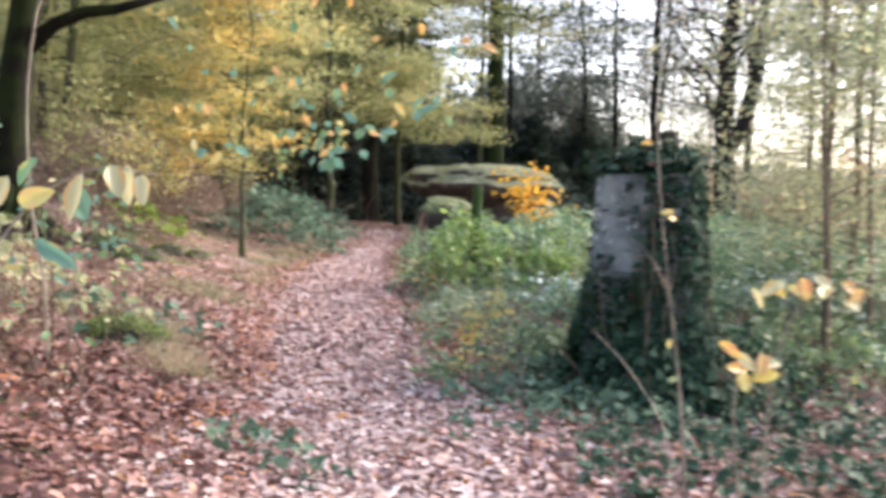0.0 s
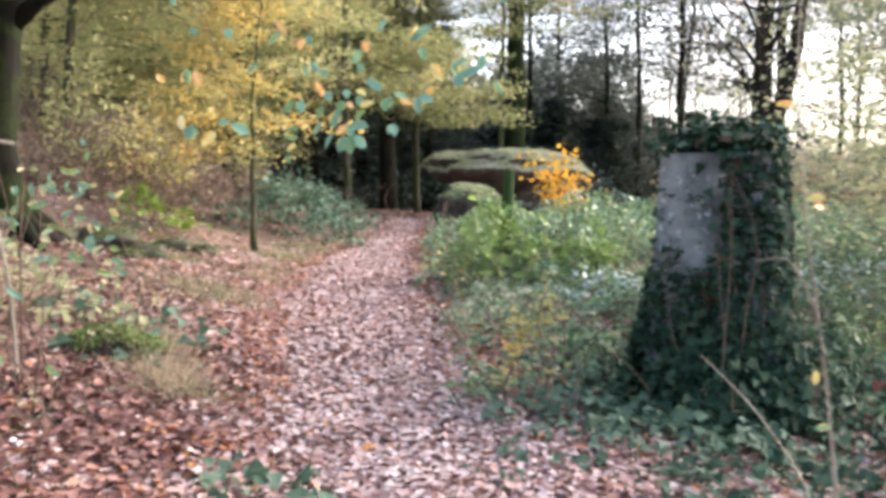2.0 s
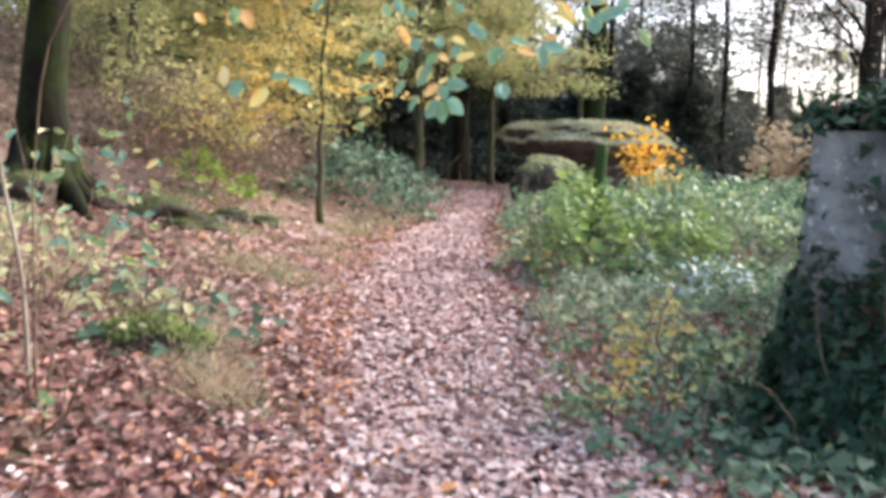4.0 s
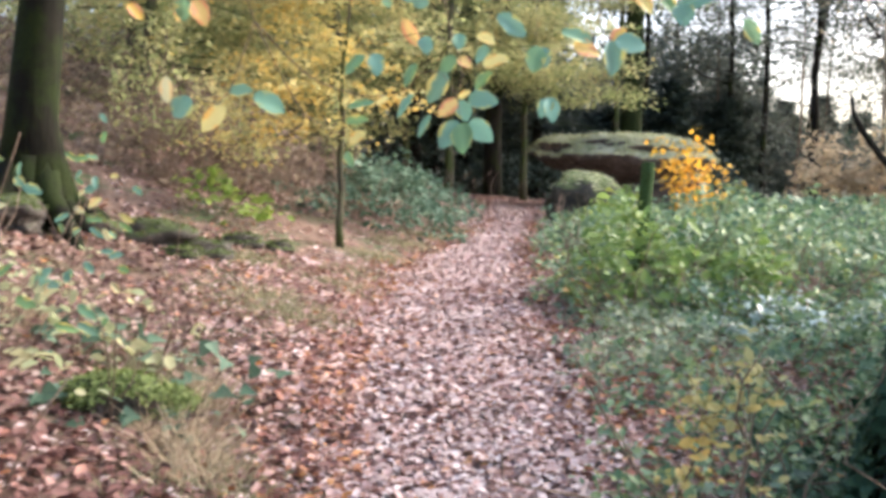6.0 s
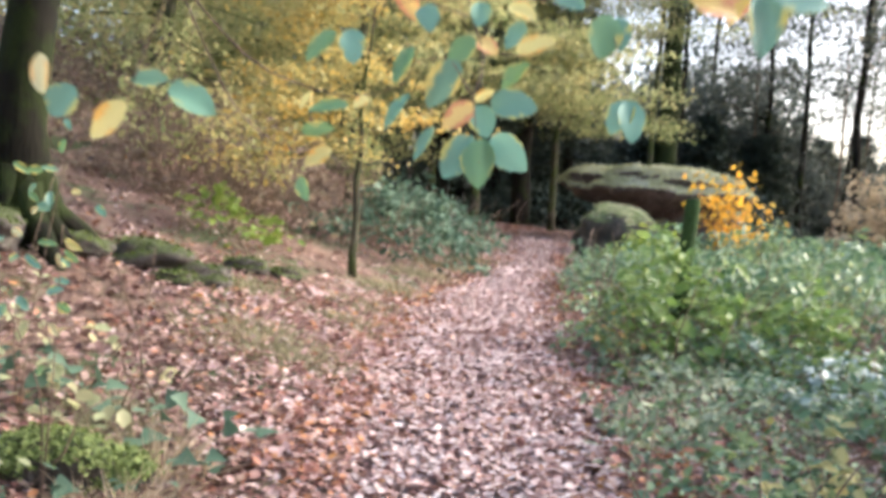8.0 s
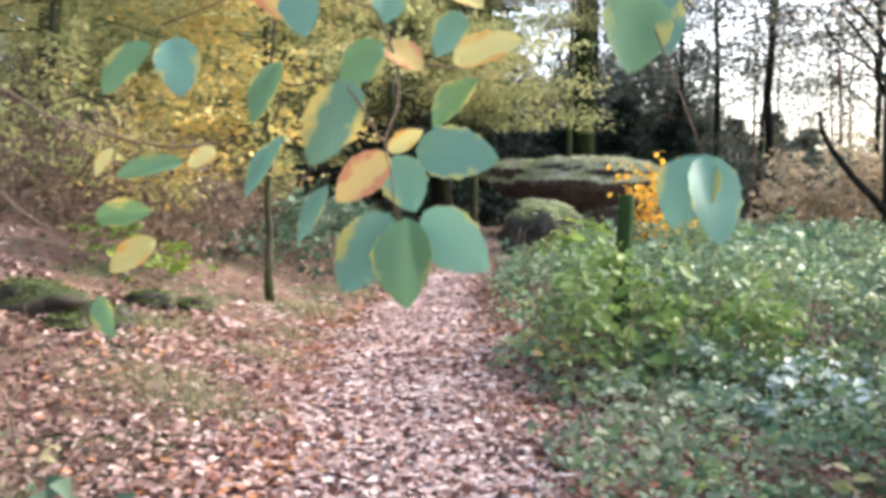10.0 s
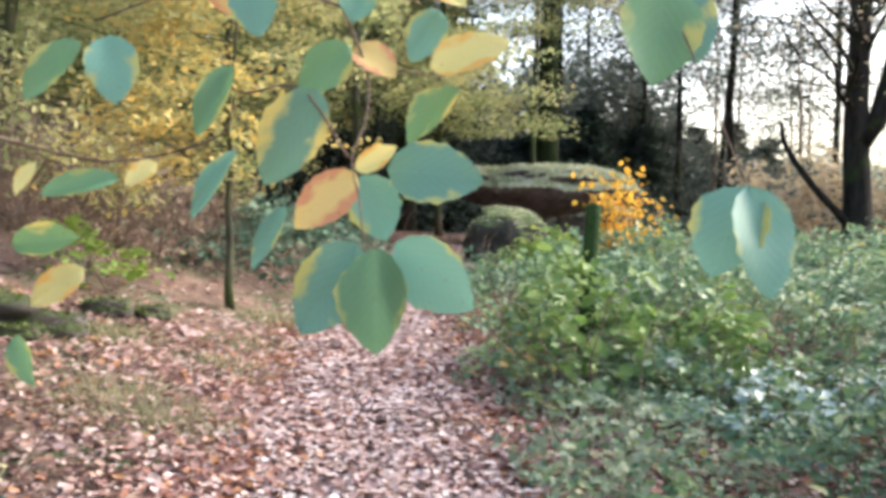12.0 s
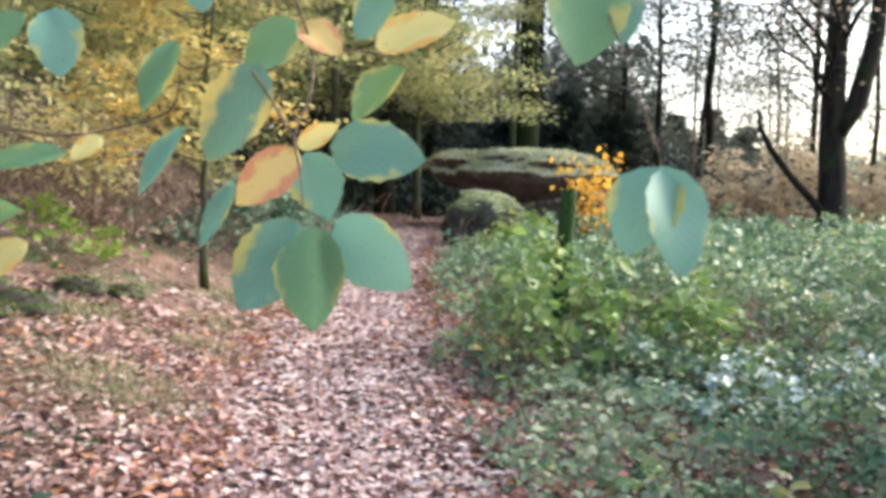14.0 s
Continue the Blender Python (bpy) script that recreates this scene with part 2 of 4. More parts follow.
M_LEAFGREEN = fresh_leaf("green_leaf", (0.16, 0.33, 0.25), (0.46, 0.46, 0.14), 0.0)
M_LEAFTURN = fresh_leaf("turning_leaf", (0.18, 0.34, 0.22), (0.66, 0.55, 0.15), 0.06)
M_LEAFYELLOW = fresh_leaf("yellow_leaf", (0.68, 0.62, 0.24), (0.7, 0.42, 0.1), 0.04)
M_LEAFORANGE = fresh_leaf("orange_leaf", (0.7, 0.52, 0.18), (0.66, 0.3, 0.14), 0.16)
M_LEAFPALE = fresh_leaf("pale_leaf", (0.55, 0.55, 0.32), (0.62, 0.45, 0.2), 0.1)
# rock moss, with open-sky light on the tops added as extra paleness
M_LITMOSS = leaf_mat("lit_rock_moss", [(0.0, (0.28, 0.3, 0.15)), (0.5, (0.48, 0.5, 0.3)), (1.0, (0.68, 0.67, 0.5))], 0.8, 0.2, 1.4, 0.5)
M_FERNBRAMBLE = leaf_mat("light_green_leaves", [(0.0, (0.07, 0.14, 0.04)), (0.5, (0.17, 0.27, 0.07)), (1.0, (0.32, 0.4, 0.12))], 0.45, 0.35, 1.0, 0.4)
M_STONEMOSS = leaf_mat("dark_stone_moss", [(0.0, (0.025, 0.04, 0.01)), (0.5, (0.07, 0.1, 0.022)), (1.0, (0.15, 0.18, 0.05))], 0.8, 0.2, 1.4, 0.5)
M_BRUSH = leaf_mat("withered_brush_leaves", [(0.0, (0.1, 0.075, 0.062)), (0.45, (0.22, 0.165, 0.13)), (0.75, (0.33, 0.27, 0.18)), (1.0, (0.36, 0.37, 0.17))], 0.7, 0.3, 0.8, 0.5)
M_YOUNGBARK = bark_mat("young_mossy_bark", (0.035, 0.035, 0.024), (0.12, 0.11, 0.075), (0.08, 0.1, 0.035), 0.6, 14.0)
M_SMALLROCK = stone_mat("dark_mossy_stone", (0.02, 0.018, 0.015), (0.07, 0.06, 0.05), (0.06, 0.08, 0.02), 0.42, 0.6, 0.8)
M_STRAW = leaf_mat("straw_grass", [(0.0, (0.26, 0.2, 0.13)), (0.5, (0.42, 0.34, 0.23)), (1.0, (0.56, 0.47, 0.35))], 0.6, 0.3, 2.0, 0.3)
M_TWIG = bark_mat("twig_bark", (0.1, 0.07, 0.05), (0.26, 0.2, 0.15))
M_PALETWIG = bark_mat("pale_twig_bark", (0.2, 0.18, 0.14), (0.42, 0.38, 0.31))
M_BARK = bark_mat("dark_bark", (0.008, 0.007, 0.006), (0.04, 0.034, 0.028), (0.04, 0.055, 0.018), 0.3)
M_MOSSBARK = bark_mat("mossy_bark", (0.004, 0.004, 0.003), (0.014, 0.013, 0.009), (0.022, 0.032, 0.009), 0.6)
M_GREYBARK = bark_mat("grey_bark", (0.05, 0.045, 0.04), (0.17, 0.15, 0.13), (0.09, 0.11, 0.05), 0.3)
M_STONE = stone_mat("weathered_granite", (0.05, 0.062, 0.06), (0.25, 0.295, 0.295), (0.035, 0.06, 0.03), 0.25, 0.58, 0.7)
# upward moss is coloured extra pale, standing in for light on the capstone's top
M_ROCK = stone_mat("mossy_rock_lit_top", (0.035, 0.026, 0.022), (0.12, 0.09, 0.075), (0.5, 0.51, 0.36), 0.55, 0.6, 0.72)
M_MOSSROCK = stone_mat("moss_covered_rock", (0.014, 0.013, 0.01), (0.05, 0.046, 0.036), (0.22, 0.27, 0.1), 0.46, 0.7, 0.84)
M_POST = bark_mat("mossy_post_wood", (0.03, 0.035, 0.02), (0.08, 0.085, 0.05), (0.055, 0.1, 0.035), 0.85, 14.0)
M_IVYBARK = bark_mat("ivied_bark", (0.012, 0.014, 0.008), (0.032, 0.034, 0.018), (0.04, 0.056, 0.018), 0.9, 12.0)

# ---- building helpers ----
RNG = np.random.default_rng(7)


def part(name, me, material, parent=None, label=""):
    me.materials.append(material)
    ob = new(name, me)
    if parent is not None:
        ob.parent = parent
    return tagged(ob, label)


def thing(name, label, category, at=(0, 0, 0), group=""):
    ob = new(name)
    ob.empty_display_size = 0.2
    ob.location = at
    return tagged(ob, label, category, group)


class Shape:
    """Vertices and faces that grow into one mesh."""

    def __init__(self):
        self.v, self.f, self.n = [], [], 0

    def add(self, verts, faces):
        self.v.append(np.asarray(verts, float))
        self.f += [tuple(i + self.n for i in f) for f in faces]
        self.n += len(verts)
        return self

    def tube(self, pts, radii, sides=8, lobes=0.0):
        pts = np.asarray(pts, float)
        way = np.gradient(pts, axis=0)
        way /= np.linalg.norm(way, axis=1)[:, None] + 1e-9
        ref = np.array([1.0, 0, 0]) if abs(way[0][0]) < 0.8 else np.array([0, 1.0, 0])
        ang = np.linspace(0, 2 * np.pi, sides, endpoint=False)
        rings = []
        for p, w, r in zip(pts, way, radii):
            u = np.cross(w, ref)
            u /= np.linalg.norm(u)
            q = np.cross(w, u)
            wob = 1 + lobes * np.sin(3 * ang + p[2] * 1.7) + lobes * 0.6 * np.sin(5 * ang - p[2] * 2.3)
            rings.append(p + r * wob[:, None] * (np.cos(ang)[:, None] * u + np.sin(ang)[:, None] * q))
        k = len(pts)
        faces = [(i * sides + j, i * sides + (j + 1) % sides, (i + 1) * sides + (j + 1) % sides, (i + 1) * sides + j) for i in range(k - 1) for j in range(sides)]
        faces += [tuple(range(sides))[::-1], tuple((k - 1) * sides + j for j in range(sides))]
        return self.add(np.concatenate(rings), faces)

    def mesh(self, name, smooth=True):
        me = bpy.data.meshes.new(name)
        me.from_pydata(np.concatenate(self.v).tolist(), [], self.f)
        if smooth:
            me.polygons.foreach_set("use_smooth", [True] * len(me.polygons))
        return me


LEAF4 = (np.array([(0, 0, 0), (0.34, 0.5, 0.1), (0, 1, -0.04), (-0.34, 0.5, 0.1)]), np.array([(0, 1, 2), (0, 2, 3)]))
LEAF6 = (np.array([(0, 0, 0), (0.3, 0.3, 0.08), (0.27, 0.7, 0.07), (0, 1, -0.06), (-0.27, 0.7, 0.07), (-0.3, 0.3, 0.08)]),
         np.array([(0, 1, 2), (0, 2, 3), (0, 3, 4), (0, 4, 5)]))
LOBED = (np.array([(0, 0, 0), (0.42, 0.1, 0.05), (0.26, 0.45, 0.06), (0, 1, -0.08), (-0.26, 0.45, 0.06), (-0.42, 0.1, 0.05)]),
         np.array([(0, 1, 2), (0, 2, 3), (0, 3, 4), (0, 4, 5)]))
STRAW = (np.array([(0.02, 0, 0), (0.015, 0.5, 0.06), (0, 1, 0.38), (-0.015, 0.5, 0.06), (-0.02, 0, 0)]), np.array([(0, 1, 3), (0, 3, 4), (1, 2, 3)]))
BLADE = (np.array([(0.06, 0, 0), (0.04, 0.6, 0.08), (0, 1, 0.3), (-0.05, 0.6, 0.08), (-0.06, 0, 0)]), np.array([(0, 1, 3), (0, 3, 4), (1, 2, 3)]))


def leaves(name, at, size, up=(0, 0, 1), loose=0.5, template=LEAF4, droop=0.0, along=None):
    """Many leaves in one mesh: at their places, faces about `up`, turned at random."""
    at = np.asarray(at, float)
    n = len(at)
    size = np.broadcast_to(size, (n,))
    up = np.broadcast_to(np.asarray(up, float), (n, 3)) + RNG.normal(0, loose, (n, 3))
    up = up / (np.linalg.norm(up, axis=1)[:, None] + 1e-9)
    a = RNG.normal(0, 1, (n, 3)) if along is None else np.asarray(along, float) + RNG.normal(0, 0.25, (n, 3))
    a[:, 2] -= droop
    fwd = a - up * (a * up).sum(1)[:, None]
    fwd /= np.linalg.norm(fwd, axis=1)[:, None] + 1e-9
    side = np.cross(fwd, up)
    tv, tf = template
    v = at[:, None, :] + size[:, None, None] * (tv[None, :, 0, None] * side[:, None, :] + (tv[None, :, 1, None] - 0.3) * fwd[:, None, :] + tv[None, :, 2, None] * up[:, None, :])
    f = (tf[None] + (np.arange(n) * len(tv))[:, None, None]).reshape(-1, 3)
    me = bpy.data.meshes.new(name)
    me.vertices.add(n * len(tv))
    me.vertices.foreach_set("co", v.reshape(-1))
    me.loops.add(f.size)
    me.loops.foreach_set("vertex_index", f.reshape(-1).astype(np.int32))
    me.polygons.add(len(f))
    me.polygons.foreach_set("loop_start", (np.arange(len(f)) * 3).astype(np.int32))
    me.update(calc_edges=True)
    return me


def single_leaves(parent, at, size, material, template, up=(0, 0, 1), loose=0.4):
    """Leaves that can be told apart, each an object on one shared mesh."""
    tv, tf = template
    me = bpy.data.meshes.new("leaf")
    me.from_pydata((tv - np.array([0, 0.3, 0])).tolist(), [], tf.tolist())
    me.materials.append(material)
    for p, s in zip(at, size):
        z = (Vector(up) + Vector(RNG.normal(0, loose, 3))).normalized()
        y = Vector(RNG.normal(0, 1, 3))
        y = (y - z * y.dot(z)).normalized()
        ob = new("leaf", me)
        ob.parent = parent
        m = Matrix((y.cross(z) * s, y * s, z * s)).transposed().to_4x4()
        m.translation = Vector(p)
        ob.matrix_basis = m


def waves(x, y, s, seed=0.0):
    """Smooth uneven relief, about -1 to 1, with features of about s metres."""
    x, y = np.asarray(x) / s, np.asarray(y) / s
    return (np.sin(2.1 * x + 1.3 * y + seed) + np.sin(-1.4 * x + 2.6 * y + 2 * seed + 1) + np.sin(3.7 * x - 0.8 * y + 3 * seed) + np.sin(0.9 * x + 4.3 * y + seed * 5)) / 4


def path_x(y):
    return np.interp(y, [-30, 0, 5, 7.3, 10, 13, 18, 22, 27, 32, 40, 60], [1.5, 0.1, -0.15, -0.5, -0.95, -1.33, -1.32, -1.1, -1.5, -2.7, -6.5, -16])


def path_half(y):
    """Half the width of the leafy way: it narrows towards the bend."""
    return np.interp(y, [0, 7, 10, 14, 17, 21, 30], [1.5, 1.15, 0.9, 0.8, 0.62, 0.4, 0.5])


def ground_z(x, y):
    x, y = np.asarray(x, float), np.asarray(y, float)
    z = np.interp(y, [-600, -30, 0, 5, 8, 10, 13, 18, 22, 32, 60, 600], [-3, -1.2, -0.33, -0.17, -0.02, 0.17, 0.42, 0.76, 0.98, 1.36, 1.9, 3.0])
    s = path_x(y) - 0.75 - x
    z = z + np.interp(s, [0, 2, 6, 14, 40, 600], [0, 0.42, 1.6, 4.6, 11.0, 14.0])
    r = x - path_x(y) - 0.8
    z = z - np.interp(r, [0, 1.5, 12, 60], [0, 0.1, 0.1, 1.5])
    off = np.clip(np.abs(x - path_x(y)) - 0.5, 0, 1.5)
    return z + 0.02 * waves(x, y, 0.5) + 0.05 * off * waves(x, y, 1.6, 2) + 0.12 * np.clip(s - 2, 0, 2) * waves(x, y, 3.5, 4)


def gz(x, y):
    return float(ground_z(x, y))

# ---- ground ----
def axis(a, b, step, far):
    core = np.arange(a, b + step / 2, step)
    out = b + np.cumsum(step * 1.22 ** np.arange(1, 60))
    inn = a - np.cumsum(step * 1.22 ** np.arange(1, 60))
    return np.concatenate([inn[inn > -far][::-1], core, out[out < far]])


gx, gy = axis(-9, 9, 0.14, 700), axis(-2, 30, 0.14, 700)
X, Y = np.meshgrid(gx, gy)
Z = ground_z(X, Y)
nx = len(gx)
me = bpy.data.meshes.new("ground")
idx = np.arange(X.size).reshape(X.shape)
quads = np.stack([idx[:-1, :-1], idx[:-1, 1:], idx[1:, 1:], idx[1:, :-1]], -1).reshape(-1, 4)
me.from_pydata(np.stack([X, Y, Z], -1).reshape(-1, 3).tolist(), [], quads.tolist())
trod = np.clip(1.25 - (np.abs(X - path_x(Y) + 0.1) / (0.7 * path_half(Y))) ** 2 + 0.5 * waves(X, Y, 0.6, 1), 0, 1).reshape(-1)
me.attributes.new("trodden", "FLOAT", "POINT").data.foreach_set("value", trod.astype(np.float32))
me.polygons.foreach_set("use_smooth", [True] * len(me.polygons))
ground = tagged(part("ground", me, M_GROUND), "brown woodland floor with a trodden path and moss", "ground", kind="structure")

# ---- leaf litter ----
GRASS = ((-2.83, 10.97, 0.4), (-2.38, 10.78, 0.36), (-2.43, 12.3, 0.36), (-3.45, 12.6, 0.36), (-2.5, 13.2, 0.3), (-1.95, 7.4, 0.35), (-2.55, 14.6, 0.4), (-2.4, 16.0, 0.4), (-2.2, 17.4, 0.4), (-1.95, 18.6, 0.35), (-2.75, 8.67, 0.3))


def litter(n, x0, x1, y0, y1, size, spread, bias):
    x = RNG.uniform(x0, x1, n * 3)
    y = RNG.uniform(y0, y1, n * 3)
    d = (x - path_x(y)) / (spread * path_half(y))
    keep = RNG.uniform(0, 1, n * 3) < np.exp(-np.clip(np.abs(d) - 0.4, 0, 9) ** 2) * 0.9 + bias + 0.18 * (d > 1) * (y < 11) + 0.25 * (d < -1) * np.interp(y, [11, 17], [1.0, 0.35])
    for px, py, pr in GRASS:
        keep &= RNG.uniform(0, 1, n * 3) > 0.55 * np.exp(-((x - px) ** 2 + (y - py) ** 2) / pr ** 2)
    edge = 0.5 * waves(x, y, 0.7, 9)
    keep &= (y + edge > y0 + 0.3) & (y + edge < y1 + 0.2) & (x + edge > x0 + 0.3)
    x, y = x[keep][:n], y[keep][:n]
    return np.stack([x, y, ground_z(x, y) + RNG.uniform(0.004, 0.035, len(x))], -1), RNG.uniform(0.6, 1.2, len(x)) * size


def strew(label, material, pts, size, keep, template=LEAF6, loose=0.32):
    tagged(part("leaf_litter", leaves("leaf_litter", pts[keep], size[keep], loose=loose, template=template), material), label, "fallen leaves", kind="stuff")


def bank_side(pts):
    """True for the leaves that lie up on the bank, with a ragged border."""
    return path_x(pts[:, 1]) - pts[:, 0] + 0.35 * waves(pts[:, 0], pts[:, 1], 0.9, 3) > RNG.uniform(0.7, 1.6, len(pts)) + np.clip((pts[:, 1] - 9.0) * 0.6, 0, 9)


pts, size = litter(48000, -5.5, 3.7, 3.6, 13.4, 0.074, 1.15, 0.13)
up = bank_side(pts)
close = ~up & (pts[:, 1] > 4.9) & (pts[:, 1] < 5.9) & (pts[:, 0] > -1.6) & (pts[:, 0] < 0.9)
close &= np.cumsum(close) <= 300
strew("fallen brown and pink beech leaves strewn over the path", M_LITTER, pts, size, ~up & ~close)
single_leaves(ground, pts[close] + (0, 0, 0.012), size[close], M_LITTER_LEAF, LEAF6, loose=0.32)
# leaves low on the bank take the colour that has more shade in it
bank_foot = up & (pts[:, 1] + 0.6 * waves(pts[:, 0], pts[:, 1], 1.1, 5) < RNG.uniform(7.2, 8.6, len(pts)))
strew("brown leaves on the bank, coloured darker as in shade", M_BANK, pts, size, up & ~bank_foot)
strew("red-brown leaves at the foot of the bank, coloured darker as in shade", M_SHADELEAF, pts, size, bank_foot)
pts, size = litter(22000, -6, 6, -8, 4.25, 0.08, 1.5, 0.2)
strew("fallen beech leaves at the start of the path", M_LITTER, pts, size, pts[:, 0] < 9)
pts, size = litter(9000, 3.4, 9, 3, 11, 0.08, 8.0, 0.1)
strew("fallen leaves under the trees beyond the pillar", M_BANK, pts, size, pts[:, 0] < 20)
pts, size = litter(30000, -3, 1.5, 4.2, 26, 0.068, 0.52, 0.0)
pts[:, 0] -= 0.1
tagged(part("leaf_litter", leaves("leaf_litter", pts + (0, 0, 0.008), size, loose=0.2), M_TRODDEN), "pale trodden beech leaves down the middle of the path", "fallen leaves", kind="stuff")
# russet leaves gather along both edges of the way
ry = RNG.uniform(6.0, 21, 7000)
rx = path_x(ry) + RNG.choice([-1.0, 1.0], 7000) * path_half(ry) * RNG.normal(0.95, 0.2, 7000)
rk = waves(rx, ry, 0.9, 6) > RNG.uniform(-0.6, 0.5, 7000)
pts = np.stack([rx, ry, ground_z(rx, ry) + RNG.uniform(0.015, 0.045, 7000)], -1)
strew("russet and orange fallen leaves along the path's edges", M_RUSSET, pts, RNG.uniform(0.035, 0.075, 7000), rk)
ry = RNG.uniform(5.0, 14, 600)
rx = path_x(ry) - RNG.uniform(0.8, 4.2, 600)
pts = np.stack([rx, ry, ground_z(rx, ry) + RNG.uniform(0.015, 0.045, 600)], -1)
strew("bright orange leaves scattered over the bank", M_RUSSET, pts, RNG.uniform(0.04, 0.085, 600), rx < 9)
# leaves caught on the brambles' front
rx, ry = RNG.uniform(-0.3, 1.9, 1000), RNG.uniform(7.6, 11.0, 1000)
rk = waves(rx, ry, 0.6, 2) > RNG.uniform(-0.3, 0.6, 1000)
pts = np.stack([rx, ry, ground_z(rx, ry) + RNG.uniform(0.03, 0.26, 1000)], -1)
strew("brown leaves caught in the low brambles", M_RUSSET, pts, RNG.uniform(0.045, 0.08, 1000), rk)
pts, size = litter(30000, -9, 3.0, 12.4, 33, 0.085, 1.05, 0.05)
up = bank_side(pts)
strew("fallen brown beech leaves on the far path", M_LITTER, pts, size, ~up, LEAF4, 0.3)
strew("brown leaves on the upper bank, coloured darker as in shade", M_BANK, pts, size, up, LEAF4, 0.3)


# ---- trees ----
def bent(a, b, k=7, wander=0.06, sag=0.0):
    """A wandering line from a to b."""
    a, b = np.asarray(a, float), np.asarray(b, float)
    s = np.linspace(0, 1, k)[:, None]
    w = np.linalg.norm(b - a) * wander
    off = RNG.normal(0, w, (k, 3))
    off[0] = off[-1] = 0
    off[1:-1] = (off[1:-1] + off[:-2] + off[2:]) / 2
    p = a + (b - a) * s + off
    p[:, 2] -= sag * (s[:, 0] ** 2)
    return p


def sprays(tips, n, radius, flat=0.25):
    """Leaf places in flattened clouds round the tips."""
    tips = np.asarray(tips, float)
    c = tips[RNG.integers(0, len(tips), n)]
    d = RNG.normal(0, 1, (n, 3))
    d /= np.linalg.norm(d, axis=1)[:, None]
    d *= RNG.uniform(0.1, 1, (n, 1)) ** 0.5 * radius
    d[:, 2] *= flat
    return c + d


def tree(name, label, x, y, height, radius, bark, crown=None, lean=(0, 0), limbs=14, first=0.35, reach=2.5, count=3000, leaf=0.09, spray=0.8, flat=0.25, rise=0.25,
         flare=1.6, twigs=4, side=None, sides=12, droop=0.0, group="", category="tree", crown_label="", taper=0.35, wander=0.005):
    """A trunk with root flare, limbs that fork into twigs, and a crown of separate leaves."""
    z = gz(x, y)
    t = thing(name, label, category, (x, y, z), group)
    top = np.array([lean[0] * height, lean[1] * height, height])
    line = bent((0, 0, -0.15), top, 12, wander)
    s = np.linspace(0, 1, 12)
    rad = radius * (1 - (1 - taper) * s) * (1 + (flare - 1) * np.exp(-s * height / 0.45))
    part("trunk", Shape().tube(line, rad, sides, 0.06).mesh("trunk"), bark, t)
    tips = []
    for i in range(limbs):
        wood = Shape()
        f = first + (1 - first) * (i + RNG.uniform(0, 1)) / limbs
        k = f * 11
        a = line[int(k)] + (line[min(11, int(k) + 1)] - line[int(k)]) * (k % 1)
        ang = RNG.uniform(0, 2 * np.pi) if side is None else RNG.normal(side[0], side[1])
        r = reach * (1.1 - 0.65 * (f - first) / (1 - first)) * RNG.uniform(0.7, 1.15)
        b = a + np.array([math.cos(ang) * r, math.sin(ang) * r, rise * r * RNG.uniform(0.3, 1.5)])
        limb = bent(a, b, 7, 0.05, droop * r)
        lr = max(0.008, radius * 0.28 * (1.1 - f))
        wood.tube(limb, np.linspace(lr, lr * 0.2, 7), 5)
        for q in range(twigs):
            c = limb[RNG.integers(2, 7)]
            e = c + RNG.normal(0, 1, 3) * np.array([1, 1, 0.3]) * spray * 0.8
            wood.tube(bent(c, e, 4, 0.05), [lr * 0.3, lr * 0.22, lr * 0.15, 0.003], 4)
            tips += [e, (c + e) / 2]
        tips.append(b)
        part("limb", wood.mesh("limb"), bark, t)
    if crown is not None:
        pts = sprays(tips, count, spray, flat)
        part("crown", leaves("crown", pts, RNG.uniform(0.65, 1.2, count) * leaf, loose=0.45, droop=0.4), crown, t, crown_label)
    return t


def conifer(label, x, y, height, radius, reach=2.2, first=0.1, tiers=26, count=9000, group="dark conifers", bark=None, leaf=0.16):
    z = gz(x, y)
    t = thing("conifer", label, "tree", (x, y, z), group)
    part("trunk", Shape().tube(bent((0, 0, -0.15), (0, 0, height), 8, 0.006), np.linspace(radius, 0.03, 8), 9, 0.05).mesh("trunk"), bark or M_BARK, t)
    wood, pts = Shape(), []
    per = count // (tiers * 5)
    for i in range(tiers):
        f = first + (1 - first) * (i + 0.5) / tiers
        for k in range(5):
            ang = RNG.uniform(0, 2 * np.pi)
            r = reach * (1.05 - f) * RNG.uniform(0.6, 1.15) + 0.2
            a = np.array([0, 0, f * height])
            b = a + np.array([math.cos(ang) * r, math.sin(ang) * r, -0.22 * r])
            wood.tube(bent(a, b, 4, 0.04), [0.03, 0.022, 0.014, 0.006], 4)
            s = RNG.uniform(0.12, 1.05, (per, 1))
            p = a + (b - a) * s + RNG.normal(0, 1, (per, 3)) * np.array([0.2, 0.2, 0.1]) * (0.4 + r * 0.22)
            pts.append(p)
    tagged(part("branchwork", wood.mesh("branchwork"), bark or M_BARK, t), kind="stuff")
    pts = np.concatenate(pts)
    part("crown", leaves("crown", pts, RNG.uniform(0.6, 1.2, len(pts)) * leaf, loose=0.5, droop=0.6), M_SPRUCE, t)
    return t


